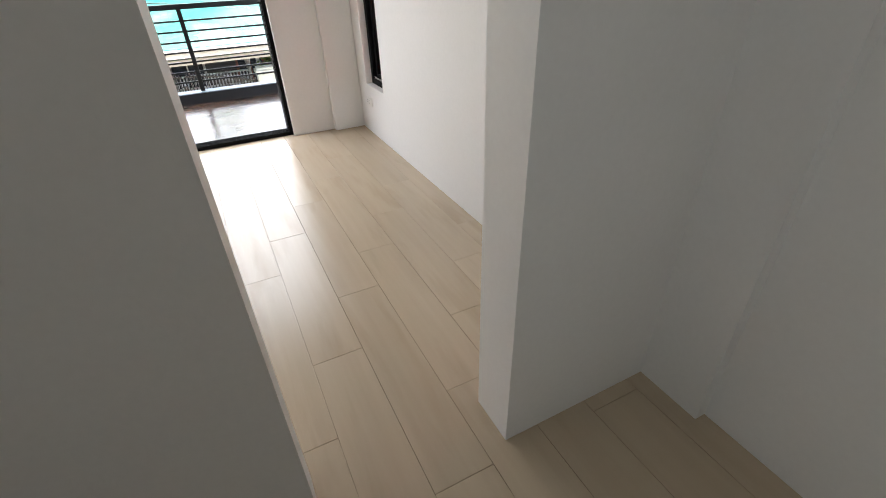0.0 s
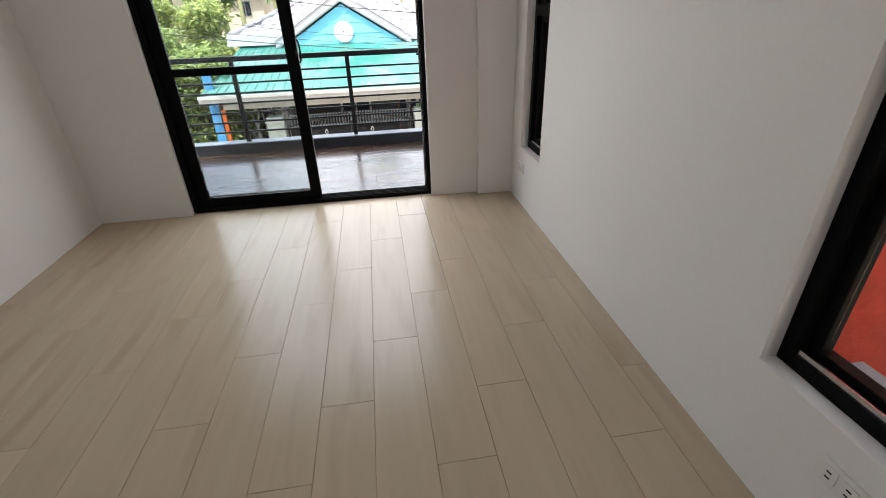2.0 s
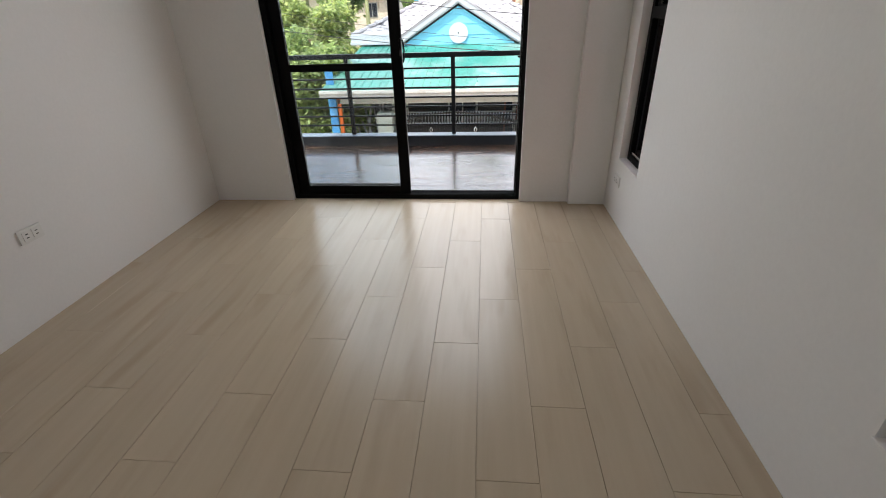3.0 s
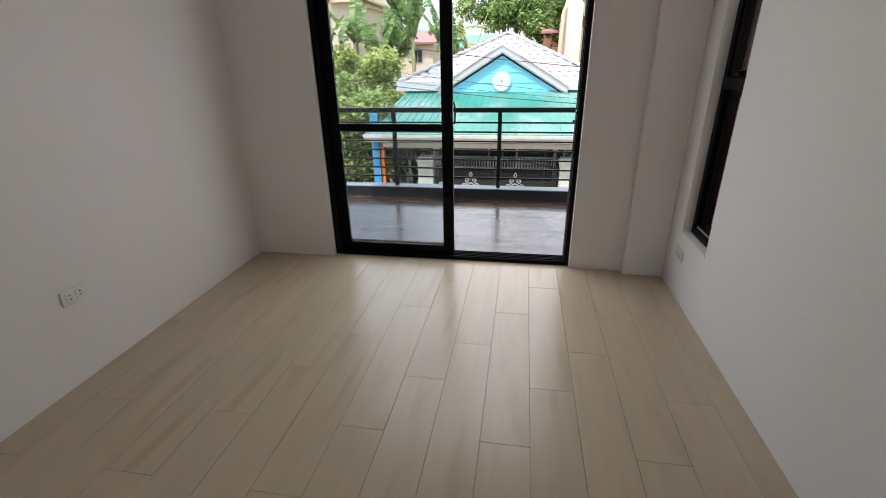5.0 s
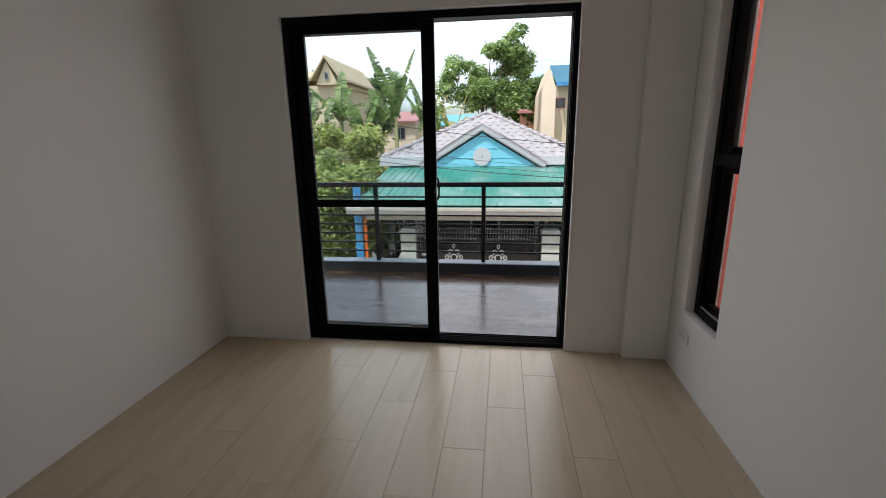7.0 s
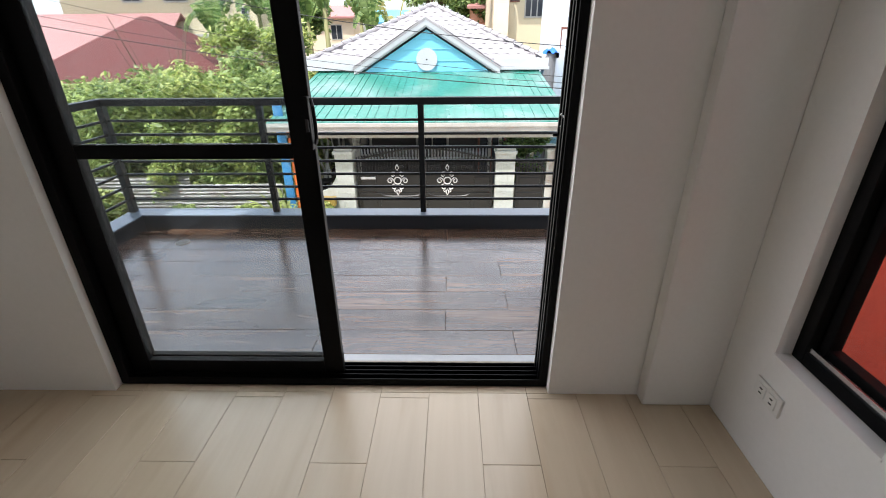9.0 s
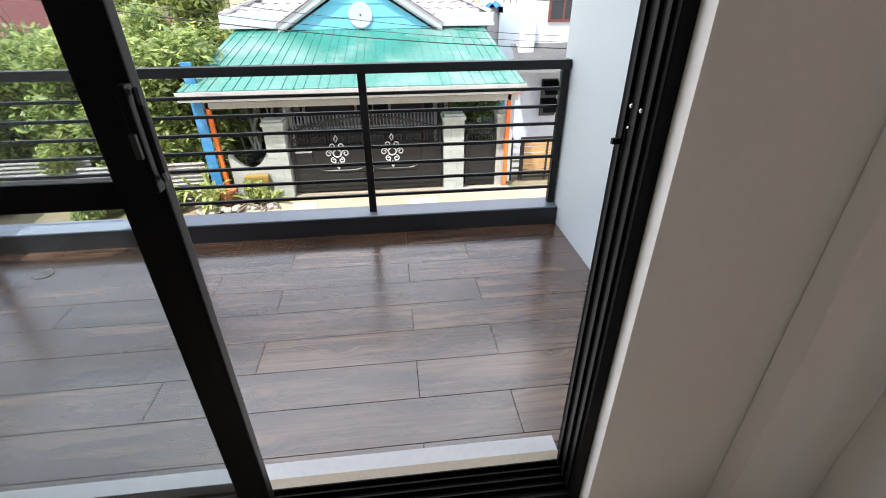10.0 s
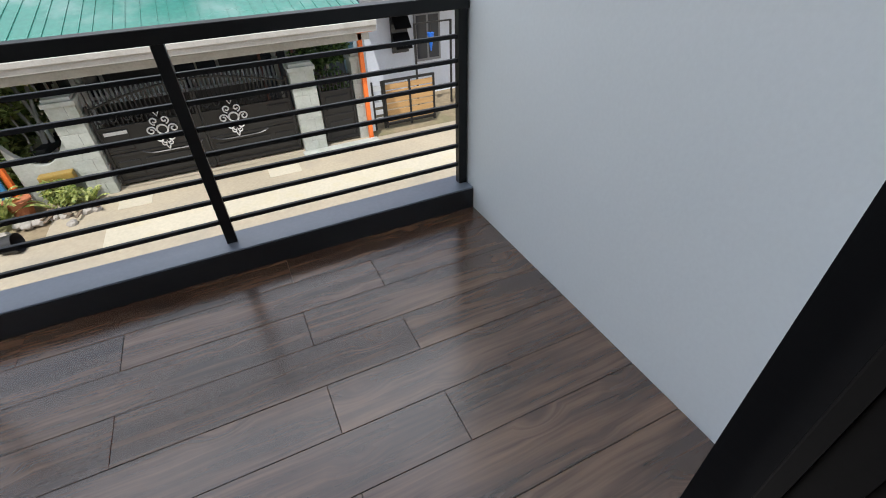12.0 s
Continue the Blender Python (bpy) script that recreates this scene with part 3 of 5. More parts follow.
def door_leaf(name, x0, x1, y0, y1, s, mid):
    za, zb = 0.034, DZ - 0.045
    f = part(name, bx((x0, x0 + s, y0, y1, za, zb), (x1 - s, x1, y0, y1, za, zb), (x0 + s, x1 - s, y0, y1, za, za + 0.062), (x0 + s, x1 - s, y0, y1, zb - 0.05, zb), bevel=0.004), BLACKMETAL, door)
    if mid:
        part("mid_rail", bx((x0 + s, x1 - s, y0 + 0.002, y1 - 0.002, 0.955, 1.005), bevel=0.004), BLACKMETAL, f)
    ym = (y0 + y1) / 2
    g = part("glass", bx((x0 + s, x1 - s, ym - 0.003, ym + 0.003, za + 0.06, zb - 0.05)), GLASS, f)
    g.visible_shadow = False
    return f


leaf = door_leaf("sliding_leaf", -1.76, -0.853, 0.036, 0.066, 0.08, True)
door_leaf("fixed_leaf", -1.76, -0.875, 0.074, 0.102, 0.066, False)
bm = bx((-0.868, -0.852, 0.012, 0.036, 0.99, 1.16), bevel=0.004)
tube(bm, [(-0.846, 0.03, 1.15), (-0.836, 0.008, 1.13), (-0.832, 0.0, 1.08), (-0.836, 0.008, 1.03), (-0.846, 0.03, 1.01)], 0.006, 8)
hd = part("handle", bm, BLACKMETAL, leaf, "black pull handle with a latch")
part("latch", bx((-0.866, -0.856, 0.004, 0.013, 1.05, 1.09), bevel=0.002), RUBBER, leaf, "black thumb latch")
part("sill_stone", bx((DX0, DX1, 0.11, 0.235, -0.055, -0.022), bevel=0.004), SILL, door, "white stone threshold strip")
part("outer_lining", bx((DX1 - 0.004, DX1 + 0.004, 0.111, 0.176, -0.02, DZ), (DX0 - 0.004, DX0 + 0.004, 0.111, 0.176, -0.02, DZ), (DX0 + 0.004, DX1 - 0.004, 0.111, 0.176, DZ - 0.004, DZ + 0.004)), LINING, door, "charcoal painted outer reveal")


# ---- sockets ----
def socket(name, loc, turn, gang):
    """Face along local -y, wide along x."""
    s = thing(name, loc, "white double wall socket plate with two outlets", "wall socket", "wall sockets", "", turn)
    part("plate", bx((-0.062, 0.062, -0.009, 0, -0.035, 0.035), bevel=0.003), PLASTIC, s)
    for cx in ((-0.025, 0.025) if gang == 2 else (0.0,)):
        o = part("outlet", bx((cx - 0.019, cx + 0.019, -0.0125, -0.008, -0.022, 0.022), bevel=0.0015), PLASTIC, s)
        for dz in (-0.0085, 0.0085):
            part("slot", bx((cx - 0.006, cx + 0.006, -0.0145, -0.0120, dz - 0.0018, dz + 0.0018)), DARKHOLE, o)
    return s


socket("wall_socket", (XL, -1.567, 0.427), -90 + 180, 2)
socket("wall_socket", (XR, -0.338, 0.275), -90, 2)
socket("wall_socket", (XR, -2.835, 0.292), -90, 2)

# ---- balcony ----
slab = solid("balcony_slab", bx((-3.06, 0.56, 0.17, 2.02, -0.32, -0.067)), GROUT2, "brown grouted balcony slab", "floor")
curb = solid("balcony_kerb", bx((-3.02, 0.558, 1.84, 2.0, -0.066, 0.05), (-3.02, -2.86, 0.172, 1.838, -0.066, 0.05)), CHARCOAL, "charcoal painted low balcony kerb", "kerb")
solid("kerb_top_strip", bx((-3.02, 0.558, 1.842, 2.0, 0.05, 0.06), (-3.02, -2.862, 0.172, 1.840, 0.05, 0.06), bevel=0.004), KERB_TOP_SHEEN, "flat kerb top coloured blue-grey for its sky reflection", "coping")
solid("wall_balcony_east", bx((0.56, 0.72, 0.171, 2.02, -3.0, 3.0)), OUTPAINT, "smooth white side wall of the balcony", "wall")
# unseen block above the room, added so its shadow covers the balcony
solid("shade_storey", bx((-3.34, 0.30, -5.67, 0.17, ZC + 0.12, 6.3)), OUTPAINT, "unseen storey added to shade the balcony", "wall")
# unseen walls, added with a gap that lets one sun patch reach the kerb
solid("shade_wall_west", bx((-4.3, XL - 0.15, -5.67, 0.17, -3.0, 2.868), (-4.3, -3.342, -0.1, 0.168, 2.868, 3.87)), OUTPAINT, "unseen outer wall, its height set to shape the kerb sun patch", "wall")
solid("shade_wall_neighbour", bx((-9.0, -4.302, -6.0, 0.17, -3.06, 3.1), (-5.6, -4.2, -0.1, 0.17, 3.87, 6.3), (-5.6, -4.302, -0.1, 0.17, 3.1, 3.87)), OUTPAINT, "unseen neighbour block and fin added to shape the kerb sun patch", "wall")
railing = thing("balcony_railing", (0, 0, 0), "black steel railing of thin horizontal bars on the kerb", "railing")
RY, RXL = 1.925, -2.98
part("top_rail", bx((RXL - 0.03, 0.556, RY - 0.03, RY + 0.03, 0.885, 0.935), bevel=0.004), RAILPAINT, railing)
part("side_top_rail", bx((RXL - 0.03, RXL + 0.03, 0.205, RY - 0.03, 0.885, 0.935), bevel=0.004), RAILPAINT, railing)
for x in (0.531, -0.624, -1.808):
    part("post", bx((x - 0.022, x + 0.022, RY - 0.02, RY + 0.02, 0.06, 0.885), bevel=0.003), RAILPAINT, railing)
part("corner_post", bx((RXL - 0.025, RXL + 0.025, RY - 0.025, RY + 0.025, 0.06, 0.885), bevel=0.003), RAILPAINT, railing)
for y in (1.05, 0.25):
    part("side_post", bx((RXL - 0.02, RXL + 0.02, y - 0.02, y + 0.02, 0.06, 0.885), bevel=0.003), RAILPAINT, railing)
for z in (0.777, 0.676, 0.574, 0.472, 0.370, 0.268, 0.166):
    for xa, xb in ((RXL + 0.025, -1.83), (-1.786, -0.646), (-0.602, 0.509)):
        part("bar", bx((xa, xb, RY - 0.009, RY + 0.009, z - 0.009, z + 0.009), bevel=0.003), RAILPAINT, railing)
    for ya, yb in ((0.27, 1.03), (1.07, RY - 0.025)):
        part("side_bar", bx((RXL - 0.009, RXL + 0.009, ya, yb, z - 0.009, z + 0.009), bevel=0.003), RAILPAINT, railing)

# floor drain of the balcony
bm = bmesh.new()
cyl(bm, (-2.42, 1.58, -0.0585), (-2.42, 1.58, -0.0555), 0.05, n=20)
for k in range(5):
    box(bm, -2.455, -2.385, 1.552 + k * 0.013, 1.557 + k * 0.013, -0.0555, -0.054)
solid("floor_drain", bm, GALVANISED, "round steel floor drain in the balcony tiles", "drain", "")

# ---- outdoors: ground and street ----
bm = bmesh.new()
bmesh.ops.create_grid(bm, x_segments=2, y_segments=2, size=900, matrix=Matrix.Translation((0, 300, STREET - 0.06)))
solid("ground", bm, EARTH, "dry earth ground with weeds", "ground")
solid("road", bx((-60, 60, 2.6, 8.35, STREET - 0.2, STREET - 0.03)), ROADMAT, "pale concrete street", "road")
solid("pavement", bx((-3.9, 5.5, 8.35, 9.62, STREET - 0.2, STREET + 0.0), bevel=0.01), CONCRETE, "sunlit concrete driveway apron before the gate", "pavement")
solid("garage_floor", bx((-4.4, 2.3, 9.62, 12.3, STREET - 0.2, STREET + 0.004)), CONCRETE, "shaded concrete garage floor", "floor")

solid("driveway_ramp", bx((-3.0, 5.5, 7.6, 8.348, STREET - 0.1, STREET - 0.012), bevel=0.006), PALESLAB, "pale cement screed before the driveway", "pavement")
for x0, x1, y0, y1 in ((-2.87, -2.31, 8.80, 9.18), (-0.2, 0.43, 8.74, 9.15)):
    pad = solid("paving_slab", bx((x0, x1, y0, y1, STREET - 0.02, STREET + 0.012), bevel=0.006), PALESLAB, "pale yellow paving slab let into the driveway", "paving slab", "")
    pad["group"] = "driveway slabs"
solid("gate_step", bx((0.62, 2.3, 9.33, 9.545, STREET - 0.02, STREET + 0.05), bevel=0.015), PILLAR, "low mossy concrete step at the side gate", "step")

# ---- house across the street ----
house = thing("house", (-1.1, 12.3, STREET), "sky-blue single-storey house with a white tiled hip roof and gable", "house")
HX0, HX1, HY = -3.1, 3.1, 0.1   # local axes round the house's front
part("wall", bx((HX0, HX1, HY, HY + 5.6, 0, 3.75)), TEAL, house, "sky-blue rendered walls")
EZ = 3.72
apex = Vector((0.05, 3.0, 5.25))
ridge = Vector((0.05, 3.4, 5.25))
c0, c1, c2, c3 = Vector((-3.35, -0.25, EZ)), Vector((3.3, -0.25, EZ)), Vector((3.3, 6.2, EZ)), Vector((-3.35, 6.2, EZ))
bm = bmesh.new()
vs = [bm.verts.new(p) for p in (c0, c1, c2, c3, apex, ridge)]
for f in ((0, 1, 4), (1, 2, 5, 4), (2, 3, 5), (3, 0, 4, 5), (3, 2, 1, 0)):
    bm.faces.new([vs[i] for i in f])
hip = part("roof", bm, ROOFTILE, house, "white concrete tile hip roof")
tb = bmesh.new()
W, L = 0.30, 0.36
prof = [(-0.15, 0.0), (-0.10, 0.02), (-0.03, 0.03), (0.03, 0.022), (0.08, 0.005), (0.15, 0.0)]
lo = [tb.verts.new((x, 0, z + 0.024)) for x, z in prof]
hi = [tb.verts.new((x, L, z + 0.012)) for x, z in prof]
un = [tb.verts.new((x, 0, z + 0.012)) for x, z in prof]
for i in range(5):
    tb.faces.new((lo[i], lo[i + 1], hi[i + 1], hi[i]))
    tb.faces.new((un[i], un[i + 1], lo[i + 1], lo[i]))
roof_tile = to_mesh("roof_tile", tb)
roof_tile.materials.append(ROOFTILE)


def tiles_on(a, b, top, limit):
    """Courses of tiles on a roof plane from the eave a-b up to a peak."""
    u = (b - a).normalized()
    n = u.cross(top - a).normalized()
    if n.z < 0:
        n = -n
    v = n.cross(u)
    if v.z < 0:
        v = -v
    rot = Matrix((u, v, n)).transposed().to_4x4()
    ta, tv = (top - a).dot(u), (top - a).dot(v)
    made = 0
    for r in range(int(tv / 0.3)):
        h = r * 0.3
        left, right = ta * h / tv, (b - a).length + (ta - (b - a).length) * h / tv
        for k in range(int((right - left) / W)):
            if made >= limit:
                return
            p = a + u * (left + (k + 0.5) * W + (r % 2) * 0.04) + v * h
            if p.y < 1.55 and abs(p.x) < 1.45 * (1.55 - p.y) / 1.8:
                continue
            o = new("roof_tile", roof_tile)
            o.parent = hip
            o.matrix_basis = Matrix.Translation(p) @ rot
            made += 1


tiles_on(c0, c1, apex, 160)
tiles_on(c3, c0, apex, 70)
tiles_on(c1, c2, apex, 70)
for a in (c0, c1):
    for k in range(16):
        p, q = a.lerp(apex, k / 16), a.lerp(apex, (k + 1.06) / 16)
        bm = bmesh.new()
        cyl(bm, p + Vector((0, 0, 0.05)), q + Vector((0, 0, 0.03)), 0.08, 0.066, 8)
        part("hip_cap", bm, ROOFTILE, hip)
for q in ((-3.4, -1.85, -0.31, -0.25, EZ - 0.16, EZ + 0.06), (1.85, 3.36, -0.31, -0.25, EZ - 0.16, EZ + 0.06), (-3.42, -1.95, -0.36, -0.31, EZ - 0.24, EZ - 0.16), (1.95, 3.38, -0.36, -0.31, EZ - 0.24, EZ - 0.16), (-3.4, -3.34, -0.25, 6.2, EZ - 0.16, EZ + 0.06), (3.3, 3.36, -0.25, 6.2, EZ - 0.16, EZ + 0.06)):
    part("fascia", bx(q, bevel=0.01), WHITEBOARD, house, "pale blue-white moulded eave board")
# the gable
bm = bmesh.new()
g = [bm.verts.new(p) for p in ((-1.75, -0.32, 3.44), (1.75, -0.32, 3.44), (0, -0.32, 4.50), (-1.75, 1.9, 3.44), (1.75, 1.9, 3.44), (0, 1.9, 4.50))]
for f in ((0, 1, 2), (5, 4, 3), (0, 2, 5, 3), (1, 4, 5, 2)):
    bm.faces.new([g[i] for i in f])
gable = part("gable", bm, TEAL, house, "sky-blue gable wall")
for s in (-1, 1):
    for (dx, dz, w, y0) in ((0.0, 0.16, 0.17, -0.46), (0.0, 0.04, 0.10, -0.42)):
        bm = bmesh.new()
        p = [(s * 2.02, 3.40 + dz), (0, 4.62 + dz), (0, 4.62 + dz - w), (s * 2.02, 3.40 + dz - w)]
        a = [bm.verts.new((x, y0, z)) for x, z in p]
        c = [bm.verts.new((x, -0.30, z)) for x, z in p]
        bm.faces.new(a)
        bm.faces.new(c[::-1])
        for i in range(4):
            bm.faces.new((a[i], a[(i + 1) % 4], c[(i + 1) % 4], c[i]))
        bmesh.ops.recalc_face_normals(bm, faces=bm.faces[:])
        part("bargeboard", bm, WHITEBOARD, gable, "white stepped bargeboard")
    bm = bmesh.new()
    q = [Vector((s * 2.05, -0.47, 3.55)), Vector((0, -0.47, 4.80)), Vector((0, 2.2, 4.80)), Vector((s * 2.05, 1.3, 3.55))]
    a = [bm.verts.new(x) for x in q]
    c = [bm.verts.new(x - Vector((0, 0, 0.06))) for x in q]
    bm.faces.new(a)
    bm.faces.new(c[::-1])
    for i in range(4):
        bm.faces.new((a[i], c[i], c[(i + 1) % 4], a[(i + 1) % 4]))
    bmesh.ops.recalc_face_normals(bm, faces=bm.faces[:])
    gr = part("gable_roof", bm, ROOFTILE, house, "white tiled gable roof")
    up = (q[1] - q[0]).normalized()
    al = Vector((0, 1, 0))
    nn = up.cross(al) if up.cross(al).z > 0 else -up.cross(al)
    rot = Matrix((al * (1 if nn.dot(al.cross(up)) > 0 else -1), up, nn)).transposed().to_4x4()
    for r in range(7):
        for k in range(6):
            o = new("roof_tile", roof_tile)
            o.parent = gr
            o.matrix_basis = Matrix.Translation(q[0] + up * (0.02 + r * 0.3) + al * (0.17 + k * W)) @ rot
bm = bmesh.new()
cyl(bm, (0.0, -0.36, 3.76), (0.0, -0.32, 3.76), 0.29, n=32)
disc = part("gable_medallion", bm, WHITEBOARD, gable, "round white gable ornament")
bm = bmesh.new()
cyl(bm, (0.0, -0.372, 3.76), (0.0, -0.36, 3.76), 0.022, n=12)
part("vent_hole", bm, DARKHOLE, disc, "small dark vent hole")
for z in (3.72, 4.02, 4.28):
    w = 1.72 * (4.50 - z) / 1.06
    part("siding_lap", bx((-w, w, -0.336, -0.318, z - 0.012, z + 0.008), bevel=0.003), TEAL, gable)
# green canopy over the garage
canopy = thing("garage_canopy", (-1.1, 9.45, STREET), "green ribbed metal canopy roof over the garage", "canopy roof")
ca, cb, cc, cd = Vector((-3.64, -0.25, 2.54)), Vector((3.52, -0.25, 2.54)), Vector((3.1, 2.75, 3.50)), Vector((-3.05, 2.75, 3.50))
bm = bmesh.new()
a = [bm.verts.new(p) for p in (ca, cb, cc, cd)]
c = [bm.verts.new(p - Vector((0, 0, 0.05))) for p in (ca, cb, cc, cd)]
bm.faces.new(a)
bm.faces.new(c[::-1])
for i in range(4):
    bm.faces.new((a[i], c[i], c[(i + 1) % 4], a[(i + 1) % 4]))
bmesh.ops.recalc_face_normals(bm, faces=bm.faces[:])
sheet = part("roof_sheet", bm, GREENROOF, canopy)
for k in range(30):
    f = (k + 0.5 + 0.12 * math.sin(k * 2.4)) / 30
    p, q = ca.lerp(cb, f), cd.lerp(cc, f)
    bm = bmesh.new()
    tube(bm, [p + Vector((0, -0.01, 0.004)), q + Vector((0, 0, 0.004))], 0.013, 4)
    part("rib", bm, GREENROOF, sheet)
part("eave_board", bx((-3.66, 3.54, -0.31, -0.25, 2.33, 2.52), (-3.66, 3.54, -0.35, -0.31, 2.44, 2.53), bevel=0.008), FASCIA, canopy, "weathered white eave gutter")
part("flashing", bx((-3.05, 3.1, 2.68, 2.78, 3.49, 3.56), bevel=0.01), FASCIA, canopy, "patched white flashing")
for x in (-3.28, 3.3):
    part("canopy_post", bx((x - 0.045, x + 0.045, 0.12, 0.22, 0.0, 2.40), bevel=0.008), ORANGE, canopy, "orange painted steel post")
for x in (-3.42, 3.42):
    part("bracket", bx((x - 0.17, x + 0.17, 0.1, 0.19, 2.24, 2.34), bevel=0.006), ORANGE, canopy, "orange painted bracket")
part("canopy_beam", bx((-3.55, 3.5, 0.12, 0.22, 2.10, 2.24), bevel=0.008), FASCIA, canopy)
for x in (-2.05, 2.04):
    part("pipe_post", bx((x - 0.045, x + 0.045, 1.7, 1.79, 0, 2.95), bevel=0.01), FASCIA, canopy, "grey steel post")
part("blue_panel", bx((-3.56, -3.34, 0.05, 0.11, 0.1, 3.05), bevel=0.01), BLUEPAINT, canopy, "faded blue board on the orange post")
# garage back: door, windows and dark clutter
part("garage_wall", bx((HX0 + 0.02, HX1 - 0.02, 0.0, 0.096, 0, 2.9)), GARAGE_SHADE, house, "garage wall coloured dark for the canopy shade")
for x, w, z0, z1 in ((-2.2, 0.9, 1.0, 2.1), (0.1, 1.0, 0.9, 2.1), (1.9, 0.85, 0.05, 2.1)):
    wn_ = part("window" if z0 > 0.5 else "door", bx((x - w / 2, x + w / 2, -0.05, 0.0, z0, z1), bevel=0.01), BROWNMETAL if z0 < 0.5 else FASCIA, house)
    part("pane", bx((x - w / 2 + 0.07, x - 0.02, -0.06, -0.05, z0 + 0.07, z1 - 0.07), (x + 0.02, x + w / 2 - 0.07, -0.06, -0.05, z0 + 0.07, z1 - 0.07)), PANE, wn_)

# ---- gate ----
GY = 9.75


def pillar(x0, x1, h, label):
    p = thing("gate_pillar", ((x0 + x1) / 2, GY, STREET), label, "gate pillar", "gate pillars")
    w = (x1 - x0) / 2
    part("shaft", bx((-w + 0.045, w - 0.045, -0.185, 0.185, 0, h - 0.14)), PILLAR, p)
    rows = 7
    dz = (h - 0.14) / rows
    for r in range(rows):
        cut = (0.38 if r % 2 else 0.62) * 2 * w - w
        for a, b in ((-w + 0.03, cut), (cut, w - 0.03)):
            part("stone_block", bx((a + 0.0015, b - 0.0015, -0.2, 0.2, r * dz + 0.0015, (r + 1) * dz - 0.0015), bevel=0.004, seg=1), PILLAR, p)
    part("cap", bx((-w, w, -0.25, 0.25, h - 0.14, h - 0.06), (-w + 0.04, w - 0.04, -0.2, 0.2, h - 0.06, h), bevel=0.012), PILLAR, p)
    return p


pillar(-3.36, -2.86, 1.84, "weathered grey concrete gate pillar with a moulded cap")
pillar(0.66, 1.2, 1.84, "pale concrete gate pillar with a moulded cap")
p3 = pillar(1.955, 2.25, 1.84, "slim pale gate pillar behind the orange post")
p3.matrix_basis = Matrix.Translation((2.1, GY + 0.17, STREET))


def scroll(cx, cz, r, turns, start, sgn, y):
    pts = []
    for k in range(22):
        a = start + sgn * turns * 2 * math.pi * k / 21
        rr = r * (1 - 0.75 * k / 21)
        pts.append((cx + rr * math.cos(a), y, cz + rr * math.sin(a)))
    return pts


def ornament(parent, cx, cz, y):
    bm = bmesh.new()
    tube(bm, [(cx + 0.09 * math.cos(a * math.pi / 9), y, cz + 0.09 * math.sin(a * math.pi / 9)) for a in range(19)], 0.017, 6)
    ring = part("scroll_ornament", bm, SILVER, parent, "silver painted scroll ornament")
    for s in (-1, 1):
        for pts, r in ((scroll(cx + s * 0.19, cz, 0.085, 1.3, math.pi if s > 0 else 0, -s, y), 0.015),
                       (scroll(cx + s * 0.09, cz - 0.165, 0.075, 1.2, math.pi / 2, -s, y), 0.014),
                       (scroll(cx + s * 0.09, cz + 0.175, 0.075, 1.2, -math.pi / 2, s, y), 0.014),
                       (scroll(cx + s * 0.05, cz - 0.27, 0.05, 1.1, math.pi / 2, -s, y), 0.012)):
            bm = bmesh.new()
            tube(bm, pts, r, 5)
            part("scroll", bm, SILVER, ring)
    for pts in ([(cx, y, cz + 0.42), (cx + 0.04, y, cz + 0.34), (cx, y, cz + 0.26), (cx - 0.04, y, cz + 0.34), (cx, y, cz + 0.42)],
                [(cx, y, cz - 0.39), (cx + 0.035, y, cz - 0.31), (cx, y, cz - 0.22), (cx - 0.035, y, cz - 0.31), (cx, y, cz - 0.39)]):
        bm = bmesh.new()
        tube(bm, pts, 0.012, 5)
        part("spear", bm, SILVER, ring)


